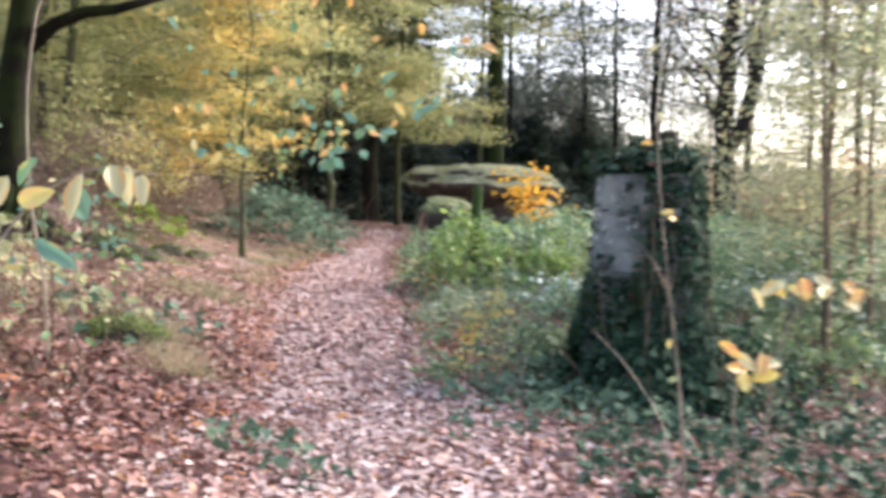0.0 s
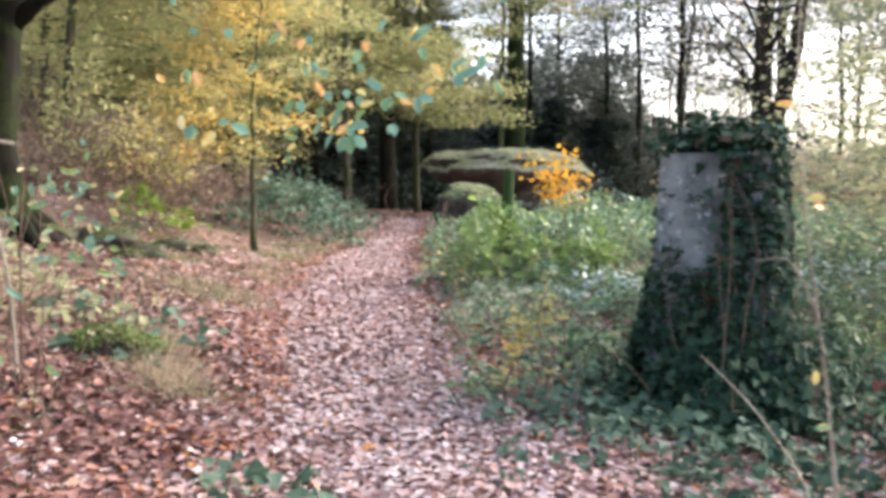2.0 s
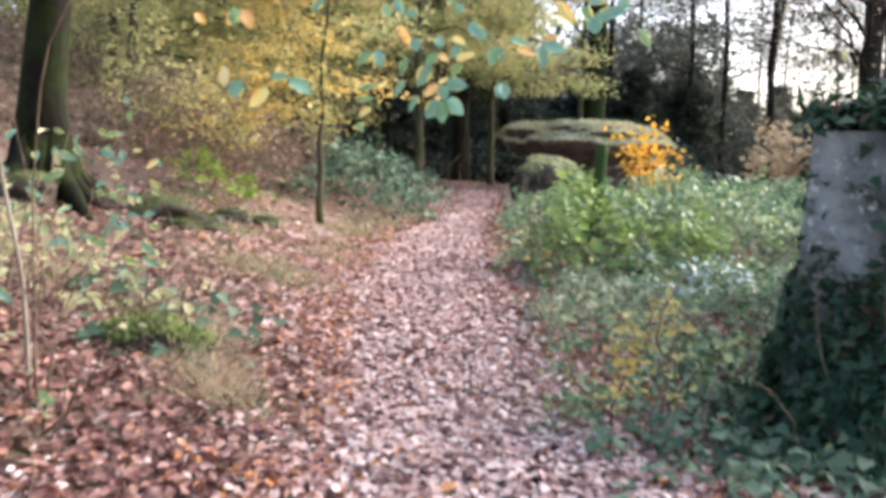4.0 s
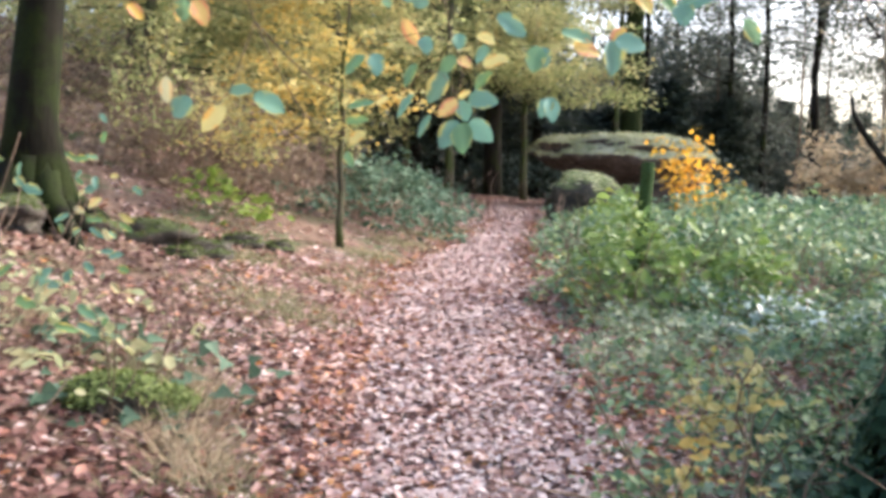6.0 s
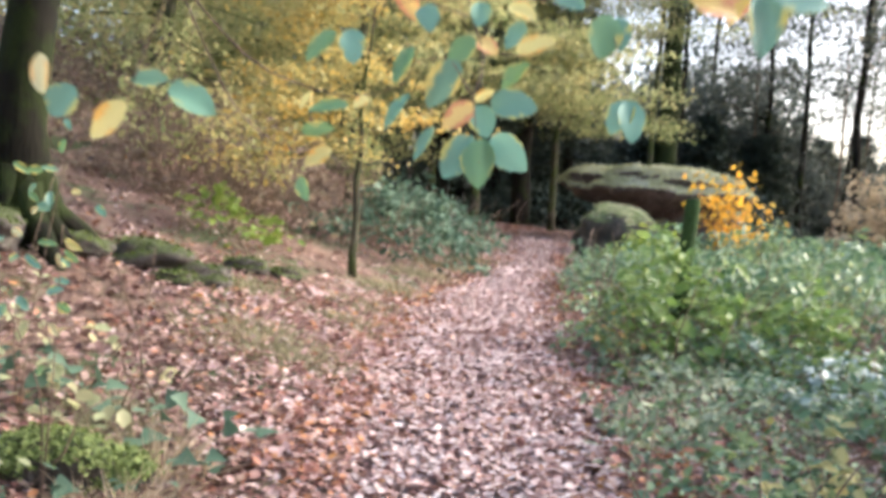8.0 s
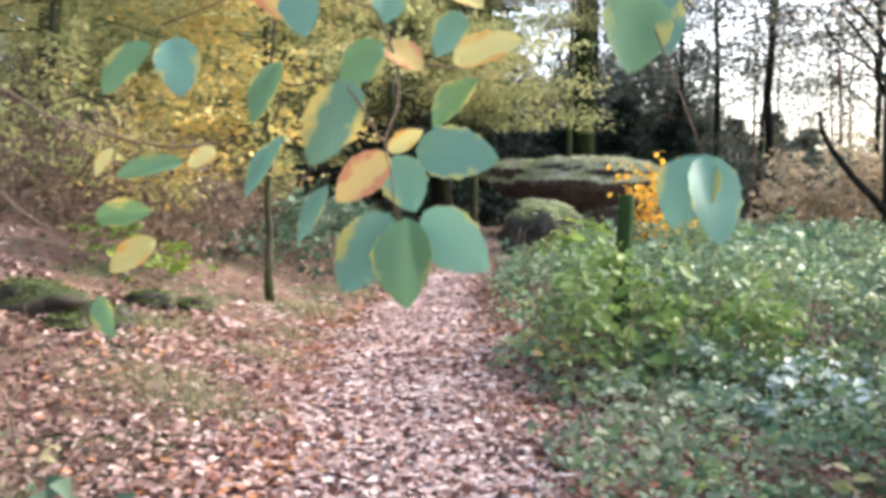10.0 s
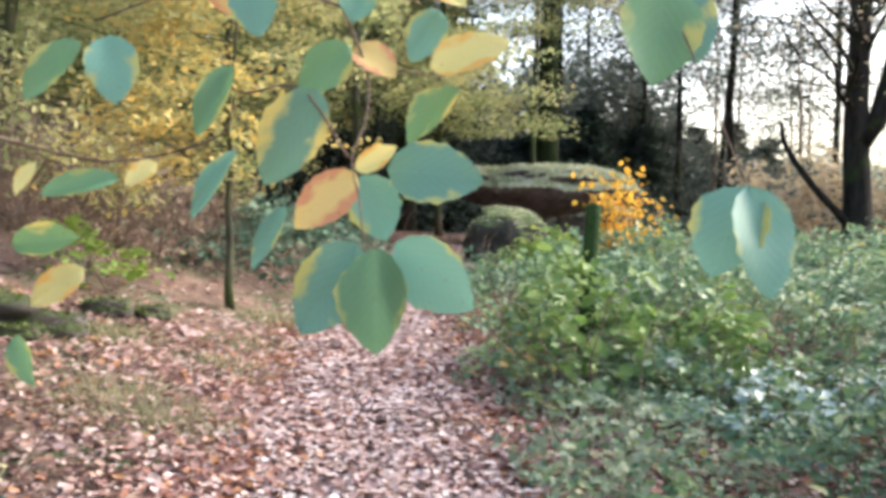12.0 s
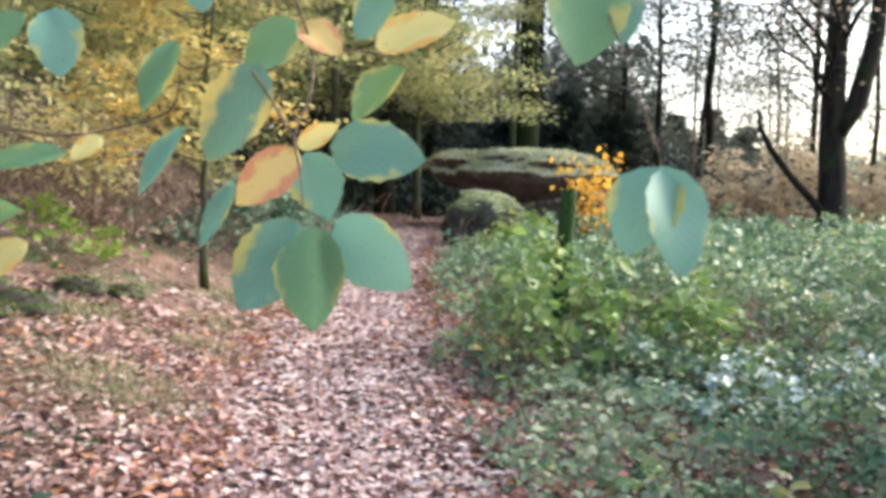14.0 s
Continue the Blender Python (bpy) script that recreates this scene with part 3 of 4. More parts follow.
# large old beech on the bank, its roots gripping rocks
TX, TY = -5.08, 11.4
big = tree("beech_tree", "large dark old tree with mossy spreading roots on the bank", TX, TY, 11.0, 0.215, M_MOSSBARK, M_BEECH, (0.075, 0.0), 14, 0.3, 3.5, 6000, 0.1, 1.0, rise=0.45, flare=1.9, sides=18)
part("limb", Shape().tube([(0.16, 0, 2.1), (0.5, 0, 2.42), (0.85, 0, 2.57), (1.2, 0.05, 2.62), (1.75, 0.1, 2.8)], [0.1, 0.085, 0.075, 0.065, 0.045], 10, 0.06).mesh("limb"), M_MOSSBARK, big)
for i in range(7):
    a = -2.4 + i * 0.62
    ex, ey = 0.56 * math.cos(a) * (1 + 0.35 * (i % 2)), 0.56 * math.sin(a) * (1 + 0.35 * (i % 2))
    dz = gz(TX + ex, TY + ey) - gz(TX, TY)
    line = [(0.14 * math.cos(a), 0.14 * math.sin(a), 0.5), (ex * 0.4, ey * 0.4, 0.2 + dz * 0.3), (ex * 0.75, ey * 0.75, 0.1 + dz * 0.75), (ex * 1.2, ey * 1.2, dz * 1.2 - 0.12)]
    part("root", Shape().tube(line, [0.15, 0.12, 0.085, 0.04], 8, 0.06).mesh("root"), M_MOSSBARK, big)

tree("young_beech_tree", "young beech with yellow leaves beside the path", -3.0, 14.75, 4.2, 0.042, M_YOUNGBARK, M_YELLOW, (0.0, 0.0), 28, 0.31, 1.1, 6500, 0.085, 0.5, 0.2, 0.08, 1.4, taper=0.12, wander=0.014, side=(2.9, 1.15))
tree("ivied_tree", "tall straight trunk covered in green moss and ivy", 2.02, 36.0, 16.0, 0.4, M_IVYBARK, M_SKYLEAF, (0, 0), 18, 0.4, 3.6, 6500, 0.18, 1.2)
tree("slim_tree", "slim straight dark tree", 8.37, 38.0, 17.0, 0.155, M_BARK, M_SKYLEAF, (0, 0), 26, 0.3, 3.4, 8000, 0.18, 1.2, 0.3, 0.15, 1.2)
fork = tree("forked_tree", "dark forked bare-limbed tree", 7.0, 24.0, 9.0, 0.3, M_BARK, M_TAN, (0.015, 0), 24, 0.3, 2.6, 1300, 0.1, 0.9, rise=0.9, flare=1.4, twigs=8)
part("limb", Shape().tube([(0.05, 0, 2.4), (0.45, 0, 3.0), (0.8, 0.1, 4.4), (1.1, 0.2, 7.5)], [0.24, 0.2, 0.17, 0.08], 10, 0.06).mesh("limb"), M_BARK, fork)
part("limb", Shape().tube([(-0.1, -0.1, 0.75), (-0.5, -0.3, 1.1), (-0.95, -0.35, 1.55), (-1.35, -0.4, 2.05), (-1.55, -0.4, 2.4), (-1.6, -0.4, 2.75)], [0.1, 0.08, 0.07, 0.06, 0.05, 0.03], 8, 0.08).mesh("limb"), M_BARK, fork)

# dark conifers behind the bend of the path
for x, y, h, r, reach in ((-2.3, 32.2, 14, 0.3, 2.6), (-5.0, 34, 15, 0.3, 3.0), (-1.2, 36.5, 11, 0.22, 2.0), (-3.6, 38, 16, 0.3, 3.2), (-5.5, 41, 14, 0.28, 2.8), (-8, 37, 15, 0.3, 3.2), (-2.5, 42, 15, 0.3, 3.4), (3.8, 41, 4.6, 0.2, 2.6), (6.2, 43, 4.2, 0.2, 2.6)):
    conifer("dark spruce with low drooping boughs", x, y, h, r, reach, 0.2 if x > -3 and y < 34 else 0.06, count=14000)
for x, y, h in ((2.6, 46, 6.0), (4.6, 47, 5.2), (6.8, 47, 5.6), (8.8, 50, 5.0), (3.4, 52, 7.5), (7.2, 54, 6.0), (10.4, 52, 5.2), (12.4, 53, 5.6), (14.6, 54, 5.0)):
    conifer("distant dark conifer against the sky", x, y, h, 0.2, 2.6, 0.05, 20, 8000, leaf=0.26)
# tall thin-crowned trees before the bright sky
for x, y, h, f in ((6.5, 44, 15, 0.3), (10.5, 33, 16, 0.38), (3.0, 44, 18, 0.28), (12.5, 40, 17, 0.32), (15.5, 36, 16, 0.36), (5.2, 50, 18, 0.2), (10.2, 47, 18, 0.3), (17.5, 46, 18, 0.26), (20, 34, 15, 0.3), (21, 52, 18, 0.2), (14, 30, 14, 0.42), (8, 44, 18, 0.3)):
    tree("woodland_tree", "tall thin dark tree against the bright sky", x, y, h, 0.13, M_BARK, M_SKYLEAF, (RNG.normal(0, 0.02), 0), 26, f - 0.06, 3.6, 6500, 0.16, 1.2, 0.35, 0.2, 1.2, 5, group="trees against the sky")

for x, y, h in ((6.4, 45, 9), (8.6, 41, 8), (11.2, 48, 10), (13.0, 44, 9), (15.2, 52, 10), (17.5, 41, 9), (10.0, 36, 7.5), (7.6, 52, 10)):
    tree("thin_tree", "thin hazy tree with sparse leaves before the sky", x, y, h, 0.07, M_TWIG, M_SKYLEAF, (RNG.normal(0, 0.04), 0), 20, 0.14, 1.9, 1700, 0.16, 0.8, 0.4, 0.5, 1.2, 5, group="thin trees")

# beeches that close the left and roof the path
for x, y, h, n in ((-4.6, 21.0, 7.5, 16000), (-7.2, 18.5, 8.5, 16000), (-2.9, 25.5, 8.5, 16000), (-9.5, 23.0, 9.5, 16000), (-6.2, 27.5, 9.5, 16000), (-1.3, 30.2, 8.8, 22000), (1.3, 33.0, 12.0, 11000), (-13, 19, 10, 12000), (-12, 30, 11, 12000), (-4.6, 30.0, 9, 12000)):
    tree("beech_tree", "beech with layered green and yellow autumn leaves", x, y, h, 0.1, M_YOUNGBARK, M_BEECH, (RNG.normal(0, 0.03), -0.03), 28, 0.5 if x > 0 else 0.3 if x > -5 else 0.1, 3.3, n, 0.115, 0.85, 0.22, 0.05, 1.3, 5, group="autumn beeches")
tree("young_tree", "thin young tree with sparse pale leaves behind the pillar", 3.7, 9.3, 4.6, 0.035, M_TWIG, M_PALE, (0.0, -0.02), 18, 0.22, 1.3, 3200, 0.075, 0.5, 0.4, 0.3, 1.2)
tree("young_tree", "thin young tree with sparse pale leaves behind the brambles", 4.9, 11.5, 5.0, 0.04, M_TWIG, M_PALE, (0.0, 0.0), 16, 0.25, 1.3, 3000, 0.075, 0.5, 0.4, 0.3, 1.2)
for x, y, h, n in ((3.3, 8.3, 3.4, 1800), (4.5, 10.2, 5.2, 3600), (5.9, 13.6, 5.6, 4200), (6.2, 12.2, 4.6, 3200)):
    tree("young_tree", "leafy young tree with grey-green and tan leaves", x, y, h, 0.032, M_TWIG, M_THINLEAF, (RNG.normal(0, 0.03), 0), 18, 0.12, 1.25, n, 0.08, 0.5, 0.45, 0.35, 1.2, group="young trees beyond the pillar")
# unseen trees that close the wood; the left ones added to shade the bank
for x, y, h in ((-8, 5, 11), (-4.9, 3.4, 8), (-5.2, 7.6, 9), (-11, 11, 12), (-6, -4, 11), (5, -6, 11), (10, 2, 10), (0, -12, 12), (14, 12, 10), (-14, 0, 12)):
    tree("woodland_tree", "unseen tall grey woodland tree with thinning autumn leaves, added around the view", x, y, h, 0.2, M_GREYBARK, M_BEECH, (0, 0), 16, 0.36, 3.2, 6000, 0.16, 1.2, group="woodland trees")


def far_wood(label, n, x0, x1, y0, y1, h0, h1, leaf, material, seed):
    """Uncountable far foliage in uneven clumps, standing on the ground."""
    x, y = RNG.uniform(x0, x1, n), RNG.uniform(y0, y1, n)
    top = h0 + (h1 - h0) * (0.5 + 0.5 * waves(x, y, 4.5, seed)) + 0.12 * h1 * waves(x, y, 1.3, seed + 2)
    # the wood thins out and sinks towards its sides
    top = top * np.clip((np.minimum(x - x0, x1 - x) + 0.8 * waves(x, y, 1.1, seed)) / 3.0, 0.15, 1)
    z = ground_z(x, y) + top * RNG.uniform(0, 1, n) ** 0.8
    return tagged(part("far_woodland", leaves("far_woodland", np.stack([x, y, z], -1), RNG.uniform(0.6, 1.3, n) * leaf, (0, -0.4, 0.8), 0.6), material), label, "woodland", kind="stuff")


far_wood("dense far beech wood on the hillside", 45000, -45, -9, 24, 48, 6, 13, 0.36, M_BEECH, 0.4)
far_wood("dense dark conifer wood behind the rocks", 30000, -22, -1.5, 43, 56, 8, 15, 0.42, M_SPRUCE, 1.1)
far_wood("far wood below the sky with haze put into its leaf colour", 20000, 4, 42, 58, 76, 3.0, 5.6, 0.42, M_FAR, 2.3)
far_wood("lower dark conifer wood behind the rocks", 17000, -2, 17, 50, 58, 2.4, 5.4, 0.4, M_SPRUCE, 1.9)
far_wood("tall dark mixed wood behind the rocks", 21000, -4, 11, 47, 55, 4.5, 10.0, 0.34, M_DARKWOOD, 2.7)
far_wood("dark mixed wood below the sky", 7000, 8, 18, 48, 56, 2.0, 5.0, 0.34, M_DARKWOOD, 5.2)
far_wood("low dark shrubs under the conifers", 9000, -6, 7, 33, 43, 0.5, 2.2, 0.2, M_SPRUCE, 3.3)
far_wood("brown thorny scrub on the bank", 8000, -14, -6.4, 14.5, 24, 0.5, 1.9, 0.11, M_BRUSH, 4.1)


# ---- rocks ----
def rock(name, label, x, y, z, sx, sy, sz, material, seed, rough=0.14, square=3.5, turn=0.0, under=0.0, subdiv=4):
    """An uneven boulder: a rounded block, broken by noise, undercut where it overhangs."""
    bm = bmesh.new()
    bmesh.ops.create_icosphere(bm, subdivisions=subdiv, radius=1)
    for v in bm.verts:
        c = v.co.normalized()
        k = (abs(c.x) ** square + abs(c.y) ** square + abs(c.z) ** square) ** (-1 / square)
        c = c * k
        d = noise.fractal(c * 1.3 + Vector((seed, 0, 0)), 1.0, 2.0, 5) * rough
        c = c * (1 + d)
        if c.z < 0:
            c.x *= 1 + under * c.z
            c.y *= 1 + under * c.z
        v.co = (c.x * sx, c.y * sy, c.z * sz)
    me = bpy.data.meshes.new(name)
    bm.to_mesh(me)
    bm.free()
    me.polygons.foreach_set("use_smooth", [True] * len(me.polygons))
    ob = part(name, me, material)
    ob.matrix_world = pose(x, y, z, 0, 0, turn)
    return tagged(ob, label, "rock")


def moss_on(ob, n, size, material=None, steep=0.55):
    """A shaggy coat of moss on the upper side of a rock, as a part of it."""
    vs = [(v.co.copy(), v.normal.copy()) for v in ob.data.vertices if v.normal.z > steep and noise.noise(v.co * 2.5) > -0.3]
    pick = RNG.integers(0, len(vs), n)
    p = np.array([vs[k][0] for k in pick]) + RNG.normal(0, 0.035, (n, 3)) * np.array([1, 1, 0.2])
    up = np.array([vs[k][1] for k in pick])
    return tagged(part("moss", leaves("moss", p, RNG.uniform(0.5, 1.2, n) * size, up, 0.6, LEAF4), material or M_LITMOSS, ob, "shaggy green moss"), kind="stuff")


moss_on(rock("capstone", "great flat mossy capstone of a rock pile", 1.22, 27.2, 2.42, 2.1, 1.5, 0.56, M_ROCK, 12.6, 0.2, 2.6, -3, 0.3, 5), 8000, 0.085, None, 0.25)
rock("boulder", "brown boulder holding up the flat capstone", 2.2, 27.7, 1.45, 1.15, 1.1, 0.8, M_ROCK, 9.4, 0.2)
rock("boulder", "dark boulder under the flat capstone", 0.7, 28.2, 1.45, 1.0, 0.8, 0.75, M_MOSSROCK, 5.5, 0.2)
moss_on(rock("boulder", "rounded mossy boulder beside the path", 0.1, 22.3, 1.29, 0.68, 0.6, 0.58, M_MOSSROCK, 7.7, 0.22, 2.6), 900, 0.06, None, 0.6)


# ---- stone pillar and its ivy ----
def pillar():
    bm = bmesh.new()
    bmesh.ops.create_cube(bm, size=1)
    bmesh.ops.subdivide_edges(bm, edges=bm.edges[:], cuts=14, use_grid_fill=True)
    for v in bm.verts:
        f = v.co.z + 0.5
        w = 0.96 - 0.22 * f
        c = Vector((v.co.x * w, v.co.y * w * 0.72, f * 1.86))
        e = max(abs(v.co.x), abs(v.co.y)) + min(abs(v.co.x), abs(v.co.y))
        if e > 0.93:
            c.x *= 0.965
            c.y *= 0.965
        c += noise.noise_vector(c * 2.4) * 0.022 + noise.noise_vector(c * 9.0) * 0.007
        v.co = c
    me = bpy.data.meshes.new("stone_pillar")
    bm.to_mesh(me)
    bm.free()
    return me


PX, PY = 1.66, 7.92
stone = part("stone_pillar", pillar(), M_STONE)
stone.matrix_world = pose(PX, PY, gz(PX, PY) - 0.05, 0, 0, -22)
tagged(stone, "weathered grey stone pillar half hidden under ivy", "pillar")
ivy = thing("ivy", "dark glossy ivy climbing over the stone pillar", "climbing plant", (PX, PY, gz(PX, PY)))
ivy.rotation_euler = (0, 0, radians(-22))
f = RNG.uniform(0, 1, 9000) ** 1.15
ang = RNG.uniform(0, 2 * np.pi, 9000)
w = 0.45 - 0.1 * f + np.where(np.cos(ang) < 0, 0.42, 0.62) * np.clip(0.42 - f, 0, 1)
u = np.stack([np.cos(ang), np.sin(ang)], -1)
u /= np.max(np.abs(u), axis=1)[:, None] ** 0.85
u[:, 1] *= 0.76
p = np.concatenate([u * (w + RNG.uniform(0, 0.09, 9000))[:, None], (f * 1.82)[:, None]], 1)
bare = (p[:, 0] < 0.05) & ((p[:, 1] < 0.1) | (p[:, 0] < -0.3)) & (p[:, 2] > 1.04 + 0.1 * np.sin(p[:, 0] * 17) + RNG.normal(0, 0.07, len(p)))
p = p[~(bare & (RNG.uniform(0, 1, len(p)) > 0.05))]
cap = RNG.normal(0, 1, (1500, 3)) * np.array([0.19, 0.16, 0.06]) + np.array([0.02, 0.03, 1.87])
cap[:, 2] += RNG.uniform(0, 0.09, 1500)
skirt = RNG.normal(0, 1, (2600, 3)) * np.array([0.32, 0.28, 0.16]) + np.array([0.25, -0.1, 0.2])
p = np.concatenate([p, cap, skirt[skirt[:, 2] > 0]])
nrm = p * np.array([1, 1, 0.15]) + np.array([0, 0, 0.35])
part("leaves", leaves("leaves", p, RNG.uniform(0.04, 0.11, len(p)), nrm / np.linalg.norm(nrm, axis=1)[:, None], 0.45, LOBED, 0.8), M_IVY, ivy)
for i in range(14):
    a = RNG.uniform(-2.9, 0.3)
    x, y = 0.47 * math.cos(a), 0.45 * math.sin(a)
    line = bent((x * 1.1, y * 1.1, 0), (x * 0.85 + RNG.normal(0, 0.1), y * 0.85, RNG.uniform(0.9, 1.8)), 7, 0.04)
    part("stem", Shape().tube(line, np.linspace(0.009, 0.003, 7), 5).mesh("stem"), M_TWIG, ivy)

# ---- post ----
def post():
    s = Shape().tube([(0, 0, -0.3), (0.005, 0, 0.3), (0, 0.01, 0.8), (0.01, 0, 1.26), (0.01, 0, 1.37), (0.01, 0, 1.39)], [0.075, 0.073, 0.07, 0.068, 0.067, 0.058], 16, 0.035)
    return s.mesh("wooden_post")


po = tagged(part("wooden_post", post(), M_POST), "short round wooden post green with algae among brambles", "post")
po.matrix_world = pose(0.44, 13.2, gz(0.44, 13.2), 0, 1.5, 0)


# ---- undergrowth ----
def thicket(name, label, n, x0, x1, y0, y1, height, leaf, material, group="", seed=0.0, stems=60, template=LEAF6, edge=0.5, low=0.1, category="undergrowth", single=0):
    """A low tangle: canes and leaves that follow an uneven top."""
    n = n // 4
    x, y = RNG.uniform(x0, x1, n), RNG.uniform(y0, y1, n)
    d = np.minimum.reduce([x - x0, x1 - x, y - y0, y1 - y]) / edge
    inside = RNG.uniform(0, 1, n) < np.clip(0.75 * d + 0.2 + 0.4 * waves(x, y, 0.8, seed + 3), 0, 1) * np.clip(0.75 + 0.8 * waves(x, y, 0.35, seed + 6), 0.15, 1)
    x, y, d = x[inside], y[inside], d[inside]
    top = height * (0.72 + 0.45 * waves(x, y, 1.2, seed) + 0.3 * waves(x, y, 0.4, seed + 1)) * np.clip(0.15 + 0.7 * d, 0.12, 1)
    z = top * (low + (1 - low) * RNG.uniform(0, 1, len(x)) ** 0.45) + RNG.exponential(0.05, len(x)) * height
    # each sprig carries a few leaves of about one size
    big = np.repeat(RNG.uniform(0.6, 1.7, len(x)), 4)
    x, y, z = (np.repeat(a, 4) + RNG.normal(0, leaf * k, len(a) * 4) for a, k in ((x, 0.75), (y, 0.75), (z, 0.4)))
    z = np.maximum(z, 0.02)
    cx, cy = (x0 + x1) / 2, (y0 + y1) / 2
    base = gz(cx, cy)
    t = thing(name, label, category, (cx, cy, base), group)
    t["kind"] = "stuff"
    p = np.stack([x - cx, y - cy, ground_z(x, y) - base + z], -1)
    size = RNG.uniform(0.75, 1.2, len(p)) * big * leaf
    apart = (x < x0 + 3.2) & (z > 0.4 * height) & (y < y0 + 0.55 * (y1 - y0))
    apart &= np.cumsum(apart) <= single
    tagged(part("leaves", leaves("leaves", p[~apart], size[~apart], (0, -0.25, 1), 0.5, template, 0.2), material, t), kind="stuff")
    if single:
        single_leaves(t, p[apart], size[apart], M_BRAMBLE_LEAF, template, (0, -0.25, 1), 0.5)
    canes = Shape()
    for i in range(stems):
        k = RNG.integers(0, len(x))
        ex, ey = x[k] + RNG.normal(0, 0.5), y[k] + RNG.normal(0, 0.5)
        a = (x[k] - cx, y[k] - cy, gz(x[k], y[k]) - base - 0.02)
        b = (ex - cx, ey - cy, gz(ex, ey) - base + height * RNG.uniform(0.4, 1.0))
        canes.tube(bent(a, b, 6, 0.08), np.linspace(0.007, 0.003, 6), 4)
    part("canes", canes.mesh("canes"), M_TWIG, t)
    return t


thicket("bramble_thicket", "green glossy bramble and ivy thicket beside the path", 36000, -0.25, 5.2, 7.3, 13.4, 0.66, 0.052, M_BRAMBLE, "brambles", 0.3, 140, edge=1.7, single=300)
thicket("bramble_thicket", "green glossy bramble and ivy thicket beside the path", 32000, -0.65, 5.8, 11.8, 17.5, 0.95, 0.064, M_BRAMBLE, "brambles", 1.7, 120, edge=1.1)
thicket("bramble_thicket", "green bramble thicket below the rocks", 17000, 0.75, 8.5, 17.0, 24.0, 0.8, 0.09, M_BRAMBLE, "brambles", 2.9, 100, edge=0.8)
thicket("bramble_thicket", "low bramble fringe along the path's edge", 3200, -0.75, 1.2, 16.2, 20.4, 0.5, 0.07, M_BRAMBLE, "brambles", 3.6, 30, edge=0.35)
thicket("bramble_thicket", "green bramble thicket under the trees", 12000, 4.0, 10.5, 10.0, 17.5, 0.75, 0.11, M_BRAMBLE, "brambles", 4.4, 60)
thicket("fern_clump", "light green leafy clump around the wooden post", 3600, -0.35, 2.0, 11.6, 13.9, 1.12, 0.085, M_FERNBRAMBLE, "", 1.2, 40, edge=0.5)
# a band of these paler leaves paints the sky's glint on the brambles
thicket("sheen_bramble", "smooth bramble leaves with sky sheen put in as pale blue-green colour", 2600, 0.6, 5.0, 9.9, 12.2, 0.72, 0.055, M_SKYSHEEN, "", 0.3, 20, edge=0.6, low=0.6)
thicket("ground_ivy", "grey-green ground ivy among fallen leaves by the pillar", 2200, -0.1, 2.2, 5.9, 9.0, 0.2, 0.065, M_HOLLY, "", 3.9, 20, LOBED, 0.5)
thicket("ivy_carpet", "low dark ivy creeping among fallen leaves", 5000, 0.6, 3.6, 4.6, 9.3, 0.16, 0.06, M_IVY, "", 5.1, 30, LOBED, 0.5)
thicket("yellow_bramble", "yellow turning bramble at the thicket's edge", 260, 0.12, 0.56, 7.2, 7.75, 1.15, 0.045, M_YELLOW, "", 3.3, 9, edge=0.03, low=0.9)
thicket("ground_herbs", "low grey-green herbs at the thicket's edge", 3000, -0.4, 1.3, 9.2, 12.6, 0.36, 0.05, M_HERB, "", 2.4, 20, edge=0.4)
thicket("ivy_thicket", "knee-high dark green ivy in front of the brambles", 5200, 0.7, 3.4, 7.5, 9.7, 0.5, 0.055, M_IVYGREEN, "", 4.9, 30, LOBED, 0.5)
thicket("fern_clump", "bright green fern clump beside the mossy boulder", 1700, -0.1, 1.5, 18.5, 21.5, 0.8, 0.13, M_FERN, "", 6.0, 30)
thicket("evergreen_shrub", "grey-green evergreen shrub on the inner side of the bend", 7000, -4.2, -1.75, 15.9, 21.0, 1.05, 0.085, M_HOLLY, "", 7.1, 60, edge=0.8, category="shrub")
thicket("brushwood", "brown brushwood with thin leaves on the bank", 3400, -6.8, -3.4, 15.0, 20, 1.35, 0.085, M_BRUSH, "", 8.4, 420, edge=0.8, category="shrub")
thicket("hedge", "tan beech hedge behind the brambles", 9000, 5.0, 12.5, 25.5, 28.5, 2.1, 0.14, M_TAN, "", 9.2, 60, category="hedge")


def shrub(name, label, x, y, height, spread, count, leaf, material, stems=9, category="shrub", group=""):
    z = gz(x, y)
    t = thing(name, label, category, (x, y, z), group)
    tips = []
    for i in range(stems):
        a = RNG.uniform(0, 2 * np.pi)
        e = np.array([math.cos(a) * spread * RNG.uniform(0.2, 1), math.sin(a) * spread * RNG.uniform(0.2, 1), height * RNG.uniform(0.55, 1)])
        line = bent((0, 0, -0.05), e, 7, 0.04)
        part("stem", Shape().tube(line, np.linspace(0.014, 0.004, 7), 5).mesh("stem"), M_TWIG, t)
        tips += [line[3], line[4], line[5], e]
    p = sprays(tips, count, 0.26, 0.8)
    part("leaves", leaves("leaves", p, RNG.uniform(0.6, 1.2, count) * leaf, loose=0.6, droop=0.4, template=LEAF6), material, t)
    return t


shrub("orange_shrub", "bright orange-leaved sapling in front of the rocks", 1.85, 20.3, 1.75, 0.62, 480, 0.12, M_ORANGE, 13)

